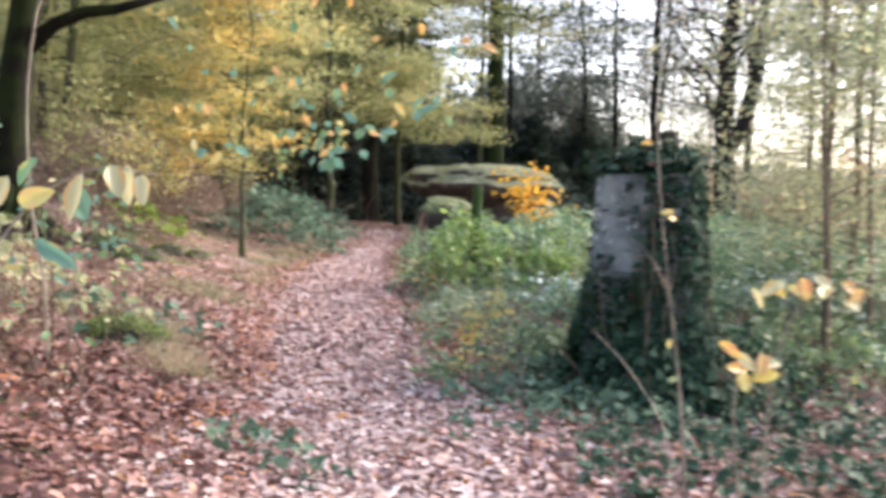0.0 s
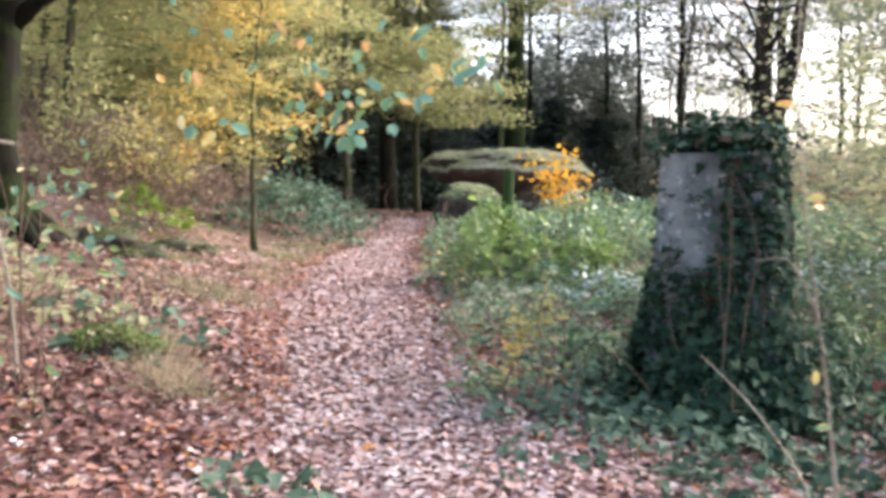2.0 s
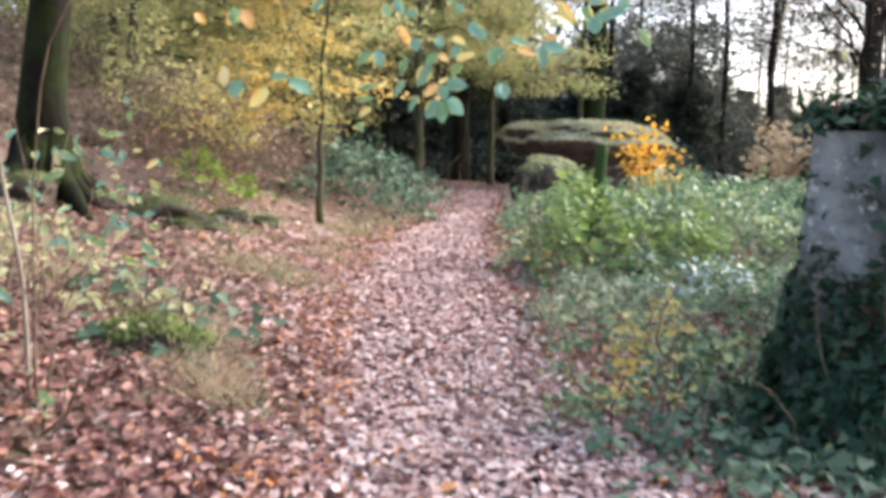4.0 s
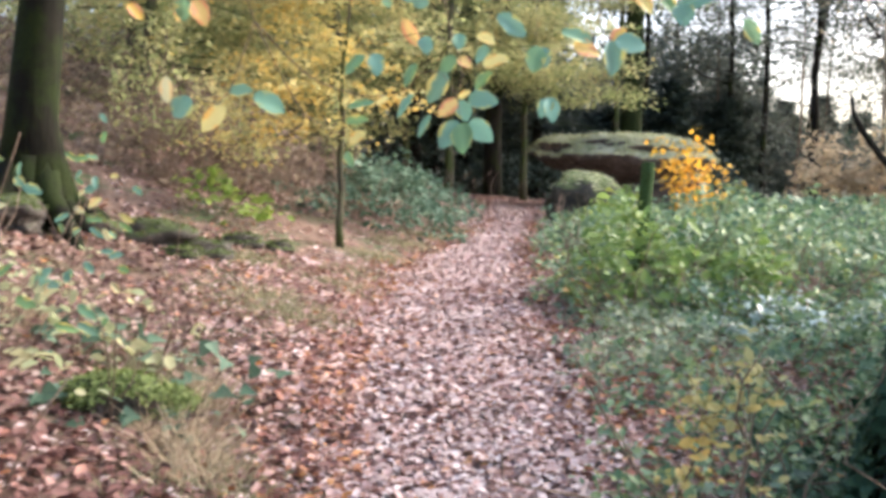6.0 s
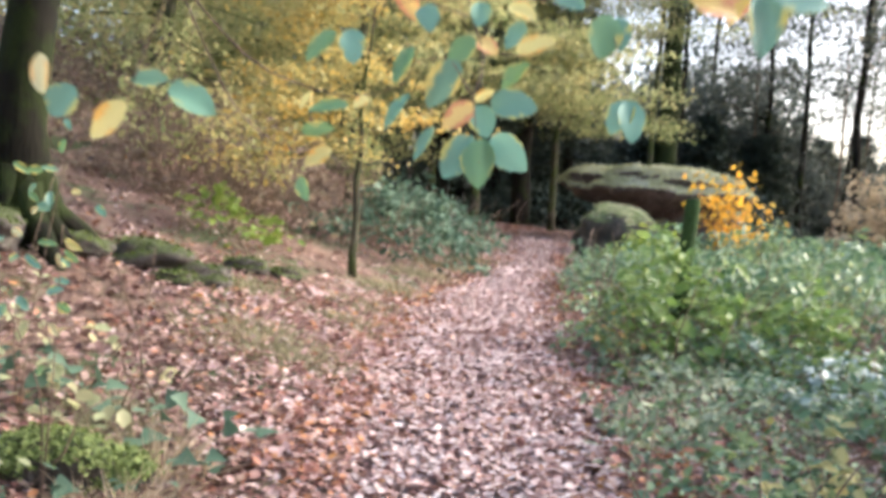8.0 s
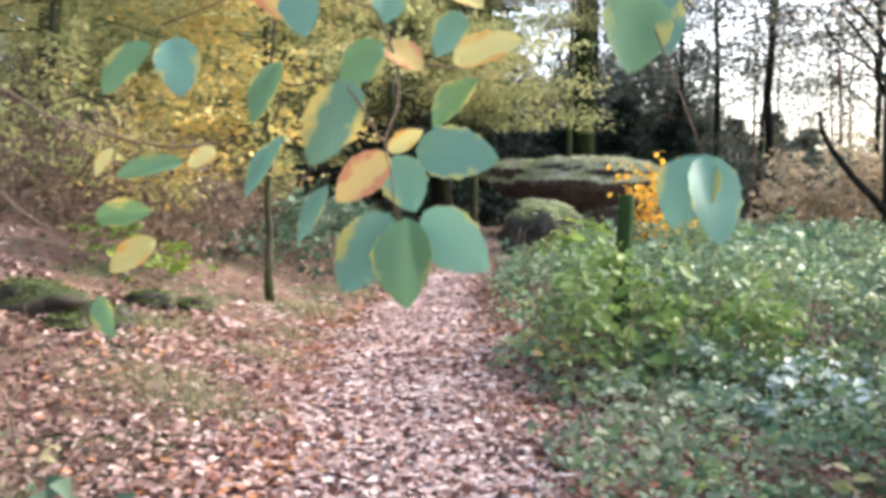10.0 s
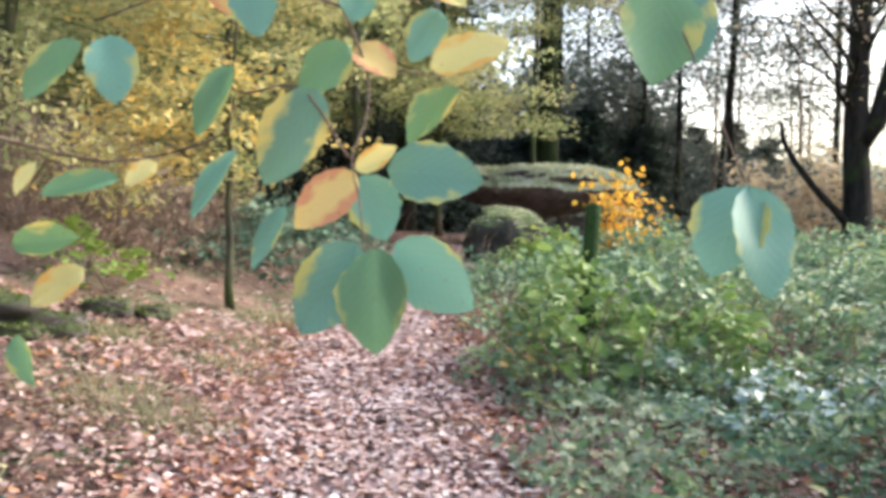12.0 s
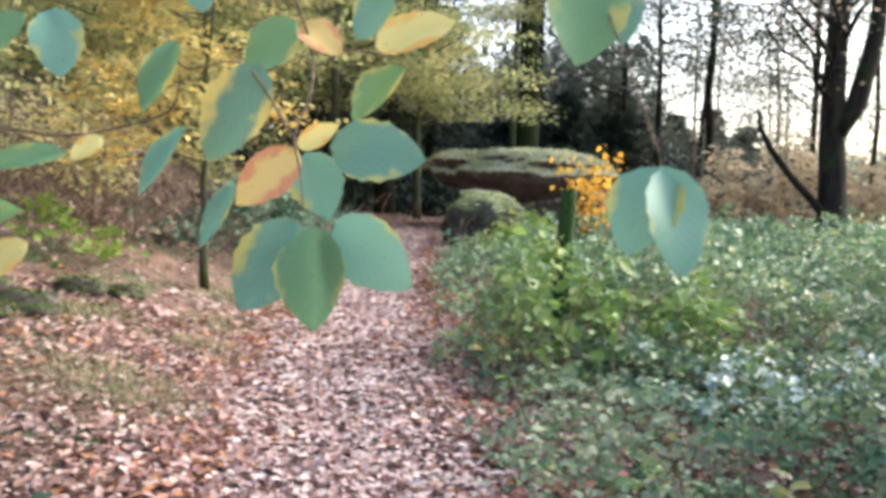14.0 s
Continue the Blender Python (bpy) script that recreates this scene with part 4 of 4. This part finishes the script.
thicket("fern_clump", "small light green sapling clump on the bank", 420, -4.9, -3.7, 13.6, 15.0, 0.85, 0.1, M_FERN, "", 2.6, 14, edge=0.3)
for x, y, h in ((-4.7, 16.2, 1.9), (-5.6, 15.6, 1.7), (-6.6, 16.8, 2.2), (-3.9, 18.6, 1.8)):
    shrub("hazel_shrub", "thin hazel shrub with yellow-green leaves on the bank", x, y, h, 0.8, 420, 0.1, M_BEECH, 8, group="hazel shrubs")
# mossy rocks on the bank, half sunk in leaves
for x, y, s in ((-4.17, 12.0, 0.26), (-3.74, 12.15, 0.22), (-5.1, 11.0, 0.3), (-3.81, 11.75, 0.12), (-3.72, 13.3, 0.16), (-3.43, 13.5, 0.12), (-4.6, 11.6, 0.2), (-4.45, 12.4, 0.15)):
    moss_on(rock("mossy_stone", "small moss-covered stone in fallen leaves on the bank", x, y, gz(x, y) + s * 0.12, s * 1.4, s, s * 0.62, M_SMALLROCK, x * 3, 0.34, 2.2, x * 40, 0, 4), 260, 0.045, M_STONEMOSS)


def tuft(name, label, x, y, n, length, spread, material, group="", template=BLADE, category="grass"):
    z = gz(x, y)
    px, py = RNG.normal(0, spread, n), RNG.normal(0, spread, n)
    p = np.stack([px, py, ground_z(x + px, y + py) - z], -1)
    out = np.stack([px * 1.2 / spread, py * 1.2 / spread, np.full(n, 1.5)], -1) * 0.6
    ob = part(name, leaves(name, p, RNG.uniform(0.5, 1.2, n) * length, RNG.normal(0, 1, (n, 3)), 0.3, template, 0, out), material)
    ob.location = (x, y, z)
    return tagged(ob, label, category, group, "stuff")


for x, y, s in GRASS:
    tuft("grass_tuft", "dry straw-coloured grass patch at the path's edge", x, y, int(3000 * s), 0.11, s * 0.66, M_GRASS, "dry grass patches")
for x, y, n in ((-2.2, 7.75, 420), (-2.35, 8.3, 340), (-2.02, 7.45, 220), (-3.7, 8.9, 220)):
    tuft("grass_tuft", "tall soft straw grass tuft at the path's edge", x, y, n, 0.28, 0.12, M_STRAW, "straw tufts", STRAW)
for x, y, s in ((-2.62, 7.92, 0.19), (-2.42, 8.05, 0.13)):
    moss_on(rock("mossy_stone", "stone hidden under a bright green moss cushion", x, y, gz(x, y) + s * 0.25, s * 1.3, s, s * 0.75, M_SMALLROCK, x * 5, 0.2, 2.2, x * 60, 0, 4), 2600, 0.032, M_MOSSLEAF, 0.1)
for x, y in ((-3.6, 12.0), (-4.2, 12.35), (-3.95, 12.1), (-4.9, 11.2), (-3.55, 12.7), (-3.85, 13.4)):
    tuft("moss_cushion", "green moss growing between stones on the bank", x, y, 260, 0.07, 0.14, M_MOSSLEAF, "bank moss", category="moss")
thicket("bank_herbs", "pale withering herbs and seedlings on the bank", 1050, -4.4, -2.45, 6.1, 9.3, 0.95, 0.062, M_PALE, "", 6.6, 46, edge=0.5)
thicket("ivy_patch", "grey-green ivy leaves on the leafy bank", 220, -3.7, -1.9, 7.4, 9.0, 0.22, 0.075, M_HOLLY, "ivy patches", 2.2, 10, LOBED, 0.3)
thicket("ivy_patch", "grey-green ivy leaves beside the path", 160, -1.5, -0.4, 4.9, 6.0, 0.14, 0.07, M_HOLLY, "ivy patches", 5.2, 8, LOBED, 0.3)


# ---- single leaves and saplings close to the path ----
def leaf_mesh(seed, fold=0.1, bend=0.12):
    """An oval toothed blade one unit long with a folded midrib and a waved margin."""
    r = random.Random(seed)
    k = 12
    verts, faces = [], []
    for i in range(k + 1):
        s = i / k
        w = 0.5 * (math.sin(math.pi * s ** 0.85) ** 0.75) if 0 < s < 1 else 0.0
        w *= 1 + (0.05 if i % 2 else -0.02) + r.uniform(-0.03, 0.03)
        z = -bend * s * s
        for q in (-1, -0.5, 0, 0.5, 1):
            wave = 0.025 * math.sin(7 * s + 2 * q + seed) * abs(q)
            verts.append((q * w, s, z + fold * abs(q) * w + wave))
    for i in range(k):
        for j in range(4):
            a = i * 5 + j
            faces.append((a, a + 1, a + 6, a + 5))
    return Shape().add(verts, faces).mesh("leaf")


BLADES = [leaf_mesh(s, 0.14 + 0.08 * (s % 3), 0.06 + 0.08 * (s % 2)) for s in range(5)]
TURN = random.Random(3)
TWIGS = []


def leaf(parent, base, tip, width, material):
    """One leaf from its stalk's end to its tip, face towards the open side with a random tilt."""
    base, tip = Vector(base), Vector(tip)
    y = tip - base
    length = y.length
    y.normalize()
    face = Vector((TURN.uniform(-0.5, 0.5), -1, TURN.uniform(0.1, 0.7)))
    x = y.cross(face).normalized()
    z = x.cross(y)
    me = BLADES[TURN.randrange(5)].copy()
    me.materials.append(material)
    ob = new("leaf", me)
    # a leaf hangs on the nearest stem or twig of its sapling
    near_by = [(min((Vector(p) + parent.location - base).length for p in pts), k, tw) for k, (tw, pts) in enumerate(TWIGS) if tw.parent == parent]
    ob.parent = min(near_by)[2] if near_by else parent
    m = Matrix((x * width, y * length, z * length)).transposed().to_4x4()
    m.translation = base - parent.location
    ob.matrix_basis = m
    return ob


def twig(parent, name, pts, r0, r1, material):
    p = np.asarray(pts, float) - np.asarray(parent.location)
    s = np.linspace(0, 1, len(p))
    t = np.linspace(0, 1, len(p) * 3)
    q = np.stack([np.interp(t, s, p[:, k]) for k in range(3)], -1)
    q[1:-1] = (q[:-2] + q[1:-1] * 2 + q[2:]) / 4
    ob = part(name, Shape().tube(q, np.linspace(r0, r1, len(q)) * (0.6 if name == "twig" else 1.0), 6).mesh(name), material, parent)
    TWIGS.append((ob, q.tolist()))
    return ob


# the sapling on the bank that arches over the path and hangs its leaves in the way
arch = thing("overhanging_sapling", "slender sapling arching over the path with green and yellow leaves", "sapling", (-2.66, 6.6, gz(-2.66, 6.6)))
B = arch.location
twig(arch, "stem", [(B.x, B.y, B.z - 0.05), (-2.67, 6.55, 0.8), (-2.74, 6.45, 1.3), (-2.72, 6.3, 2.0), (-2.5, 6.0, 2.7), (-1.9, 5.78, 3.1), (-0.9, 5.76, 3.2), (-0.3, 5.6, 3.1), (0.3, 5.4, 3.0)], 0.011, 0.004, M_PALETWIG)
twig(arch, "stem", [(B.x + 0.03, B.y, B.z - 0.05), (-2.6, 6.5, 0.84), (-2.5, 6.3, 1.25), (-2.3, 6.0, 1.8), (-1.9, 5.8, 2.25), (-1.45, 5.76, 2.35), (-1.25, 5.76, 1.85)], 0.006, 0.0014, M_TWIG)
twig(arch, "twig", [(-0.9, 5.76, 3.2), (-0.82, 5.76, 2.5), (-0.741, 5.75, 1.9), (-0.711, 5.727, 1.797), (-0.684, 5.706, 1.741), (-0.681, 5.685, 1.697), (-0.695, 5.674, 1.663), (-0.685, 5.663, 1.632), (-0.679, 5.637, 1.601)], 0.003, 0.0013, M_TWIG)
twig(arch, "twig", [(-0.695, 5.674, 1.663), (-0.739, 5.695, 1.729), (-0.806, 5.744, 1.719), (-0.821, 5.745, 1.758)], 0.0022, 0.0014, M_TWIG)
twig(arch, "twig", [(-0.711, 5.727, 1.797), (-0.802, 5.717, 1.826), (-0.932, 5.745, 1.785)], 0.0022, 0.0014, M_TWIG)
twig(arch, "twig", [(-0.684, 5.706, 1.741), (-0.62, 5.737, 1.74)], 0.002, 0.0014, M_TWIG)
twig(arch, "twig", [(-1.25, 5.76, 1.85), (-1.1, 5.78, 1.7), (-0.937, 5.791, 1.658), (-0.839, 5.843, 1.69), (-0.806, 5.744, 1.719)], 0.0035, 0.0016, M_TWIG)
twig(arch, "twig", [(-1.25, 5.76, 1.85), (-1.12, 5.74, 1.62), (-1.016, 5.737, 1.554), (-0.949, 5.739, 1.576)], 0.003, 0.0015, M_TWIG)
twig(arch, "twig", [(-1.25, 5.76, 1.85), (-1.3, 5.75, 1.7), (-1.32, 5.752, 1.64), (-1.45, 5.742, 1.66)], 0.003, 0.0015, M_TWIG)
twig(arch, "twig", [(-0.3, 5.6, 3.1), (-0.45, 5.55, 2.2), (-0.495, 5.5, 1.81), (-0.49, 5.458, 1.757), (-0.465, 5.416, 1.674), (-0.455, 5.395, 1.635)], 0.0014, 0.0008, M_TWIG)
twig(arch, "twig", [(-0.3, 5.6, 3.1), (-0.36, 5.3, 2.2), (-0.37, 5.14, 1.74), (-0.335, 5.138, 1.72)], 0.003, 0.0015, M_TWIG)
leaf(arch, (-0.668, 5.632, 1.591), (-0.666, 5.614, 1.511), 0.056, M_LEAFGREEN)
leaf(arch, (-0.684, 5.642, 1.595), (-0.724, 5.624, 1.524), 0.055, M_LEAFGREEN)
leaf(arch, (-0.653, 5.632, 1.596), (-0.595, 5.616, 1.545), 0.054, M_LEAFGREEN)
leaf(arch, (-0.664, 5.674, 1.654), (-0.587, 5.659, 1.649), 0.053, M_LEAFGREEN)
leaf(arch, (-0.687, 5.693, 1.65), (-0.663, 5.677, 1.599), 0.047, M_LEAFGREEN)
leaf(arch, (-0.724, 5.695, 1.721), (-0.766, 5.677, 1.642), 0.054, M_LEAFTURN)
leaf(arch, (-0.689, 5.673, 1.651), (-0.736, 5.657, 1.606), 0.039, M_LEAFORANGE)
leaf(arch, (-0.688, 5.663, 1.653), (-0.655, 5.649, 1.671), 0.019, M_LEAFYELLOW)
leaf(arch, (-0.608, 5.737, 1.73), (-0.652, 5.72, 1.68), 0.039, M_LEAFTURN)
leaf(arch, (-0.631, 5.697, 1.74), (-0.569, 5.683, 1.765), 0.041, M_LEAFYELLOW)
leaf(arch, (-0.697, 5.717, 1.761), (-0.66, 5.701, 1.738), 0.035, M_LEAFORANGE)
leaf(arch, (-0.625, 5.738, 1.797), (-0.649, 5.722, 1.752), 0.035, M_LEAFGREEN)
leaf(arch, (-0.706, 5.747, 1.768), (-0.745, 5.73, 1.724), 0.040, M_LEAFGREEN)
leaf(arch, (-0.785, 5.697, 1.811), (-0.771, 5.681, 1.764), 0.040, M_LEAFGREEN)
leaf(arch, (-0.92, 5.745, 1.773), (-0.906, 5.728, 1.713), 0.047, M_LEAFGREEN)
leaf(arch, (-0.809, 5.745, 1.748), (-0.836, 5.728, 1.683), 0.029, M_LEAFGREEN)
leaf(arch, (-0.925, 5.791, 1.648), (-0.997, 5.775, 1.635), 0.025, M_LEAFGREEN)
leaf(arch, (-0.891, 5.792, 1.664), (-0.915, 5.776, 1.642), 0.021, M_LEAFYELLOW)
leaf(arch, (-0.949, 5.754, 1.769), (-0.996, 5.737, 1.717), 0.035, M_LEAFGREEN)
leaf(arch, (-0.978, 5.689, 1.588), (-0.917, 5.675, 1.595), 0.029, M_LEAFTURN)
leaf(arch, (-0.937, 5.739, 1.566), (-0.979, 5.722, 1.534), 0.030, M_LEAFYELLOW)
leaf(arch, (-0.827, 5.843, 1.68), (-0.869, 5.826, 1.611), 0.023, M_LEAFGREEN)
leaf(arch, (-0.781, 5.862, 1.627), (-0.815, 5.845, 1.562), 0.023, M_LEAFGREEN)
leaf(arch, (-0.455, 5.395, 1.634), (-0.476, 5.379, 1.589), 0.040, M_LEAFGREEN)
leaf(arch, (-0.456, 5.385, 1.633), (-0.444, 5.369, 1.579), 0.039, M_LEAFGREEN)
leaf(arch, (-0.488, 5.448, 1.754), (-0.497, 5.431, 1.691), 0.048, M_LEAFGREEN)
leaf(arch, (-0.478, 5.458, 1.754), (-0.468, 5.442, 1.707), 0.034, M_LEAFGREEN)
leaf(arch, (-0.694, 5.718, 1.823), (-0.696, 5.702, 1.779), 0.038, M_LEAFGREEN)
leaf(arch, (-0.651, 5.719, 1.82), (-0.602, 5.704, 1.796), 0.036, M_LEAFYELLOW)
leaf(arch, (-0.974, 5.687, 1.511), (-0.952, 5.671, 1.472), 0.028, M_LEAFGREEN)
leaf(arch, (-0.982, 5.741, 1.659), (-0.996, 5.725, 1.631), 0.022, M_LEAFYELLOW)
leaf(arch, (-1.483, 5.738, 1.699), (-1.48, 5.738, 1.625), 0.045, M_LEAFPALE)
leaf(arch, (-1.418, 5.744, 1.645), (-1.461, 5.74, 1.588), 0.06, M_LEAFGREEN)
leaf(arch, (-1.32, 5.752, 1.622), (-1.391, 5.746, 1.555), 0.055, M_LEAFYELLOW)
leaf(arch, (-1.248, 5.759, 1.659), (-1.161, 5.767, 1.618), 0.06, M_LEAFGREEN)
leaf(arch, (-1.316, 5.753, 1.662), (-1.249, 5.759, 1.671), 0.04, M_LEAFTURN)
leaf(arch, (-0.437, 5.129, 1.733), (-0.375, 5.134, 1.718), 0.035, M_LEAFTURN)
leaf(arch, (-0.414, 5.131, 1.709), (-0.359, 5.135, 1.693), 0.035, M_LEAFORANGE)
leaf(arch, (-0.341, 5.138, 1.72), (-0.335, 5.138, 1.651), 0.045, M_LEAFGREEN)
leaf(arch, (-0.334, 5.138, 1.72), (-0.272, 5.143, 1.708), 0.045, M_LEAFGREEN)
for i in range(46):
    f = TURN.uniform(0.0, 1.0)
    p = Vector((-1.7 + 1.9 * f, 5.78 - 0.3 * f + TURN.uniform(-0.15, 0.15), 1.8 + abs(TURN.gauss(0, 0.35))))
    q = p + Vector((TURN.gauss(0, 0.045), TURN.gauss(0, 0.02), -TURN.uniform(0.03, 0.075)))
    leaf(arch, p, q, TURN.uniform(0.035, 0.055), TURN.choice((M_LEAFGREEN, M_LEAFGREEN, M_LEAFTURN, M_LEAFYELLOW, M_LEAFORANGE)))


def sapling(label, x, y, lines, spots, size, mats, group="", bark=None):
    """Whip-like stems with leaves set near the given places."""
    s = thing("sapling", label, "sapling", (x, y, gz(x, y)), group)
    for line in lines:
        twig(s, "stem", [(x, y, s.location.z - 0.05), *line], 0.0048, 0.002, bark or M_PALETWIG)
    for p in spots:
        p = Vector(p)
        q = p + Vector((TURN.uniform(-1, 1), TURN.uniform(-0.4, 0.4), TURN.uniform(-0.8, 0.3))).normalized() * size * TURN.uniform(0.8, 1.2)
        leaf(s, p, q, size * TURN.uniform(0.38, 0.52), TURN.choice(mats))
    return s


def along(line, n, off):
    out = []
    for i in range(n):
        k = TURN.uniform(0.3, len(line) - 1.001)
        a, b = Vector(line[int(k)]), Vector(line[int(k) + 1])
        out.append(a.lerp(b, k % 1) + Vector((TURN.gauss(0, off), TURN.gauss(0, off), TURN.gauss(0, off))))
    return out


near = [(-1.2, 2.25, 0.9), (-0.95, 2.21, 1.25), (-0.8, 2.21, 1.33), (-0.66, 2.21, 1.31)]
sapling("sapling with pale and yellow leaves beside the path", -1.35, 2.3, [near], [(-0.93, 2.21, 1.34), (-0.83, 2.21, 1.31), (-0.77, 2.21, 1.33), (-0.73, 2.21, 1.33), (-0.7, 2.21, 1.31), (-0.97, 2.21, 1.24), (-0.93, 2.2, 1.16), (-0.86, 2.22, 1.29), (-1.0, 2.22, 1.3)], 0.095, (M_LEAFPALE, M_LEAFYELLOW, M_LEAFPALE, M_LEAFGREEN))
whip = [(1.06, 4.23, 0.3), (0.99, 4.24, 0.85), (0.93, 4.25, 1.29), (0.9, 4.26, 1.73), (0.93, 4.3, 2.1)]
sapling("thin bare whip of a sapling before the pillar", 1.07, 4.22, [whip, [(1.05, 4.23, 0.3), (0.99, 4.24, 0.9), (0.9, 4.26, 1.12), (0.8, 4.3, 1.1)], [(1.0, 4.3, 0.35), (0.85, 4.5, 0.6), (0.7, 4.6, 0.75)]], along(whip, 6, 0.05) + [(0.96, 4.25, 1.28)], 0.06, (M_LEAFORANGE, M_LEAFTURN, M_LEAFPALE))
arms = [[(0.978, 3.338, 0.608), (1.011, 3.338, 0.773), (1.07, 3.338, 0.779)], [(1.11, 3.351, 0.74), (1.209, 3.345, 1.004), (1.44, 3.345, 1.056)]]
sapling("low sapling with pale yellow and orange leaves", 1.1, 3.4, arms, [(0.985, 3.338, 0.806), (0.958, 3.338, 0.76), (1.057, 3.338, 0.773), (0.932, 3.338, 0.845), (1.011, 3.332, 0.74), (1.084, 3.351, 0.806), (1.044, 3.318, 0.72), (1.156, 3.345, 1.05), (1.209, 3.345, 1.07), (1.249, 3.345, 1.076), (1.295, 3.345, 1.037), (1.348, 3.345, 1.056), (1.42, 3.345, 1.037), (1.044, 3.345, 1.03), (1.097, 3.351, 1.056), (1.242, 3.332, 1.004), (1.374, 3.345, 0.991)], 0.095, (M_LEAFPALE, M_LEAFYELLOW, M_LEAFPALE, M_LEAFORANGE))
for x, y, h in ((-2.45, 6.3, 1.2), (-2.9, 7.0, 1.3), (-2.55, 7.7, 1.1), (-3.3, 6.4, 1.5), (-3.1, 8.4, 1.2), (-2.0, 5.2, 0.9)):
    g = gz(x, y)
    stems = [[(x + TURN.gauss(0, 0.08), y, g + h * 0.4), (x + TURN.gauss(0, 0.2), y + TURN.gauss(0, 0.1), g + h)] for k in range(2)]
    sapling("slender whip with sparse pale green leaves on the bank", x, y, stems, along(stems[0], 9, 0.1) + along(stems[1], 8, 0.1), 0.08, (M_LEAFPALE, M_LEAFGREEN, M_LEAFGREEN, M_LEAFTURN), "bank saplings", M_TWIG)
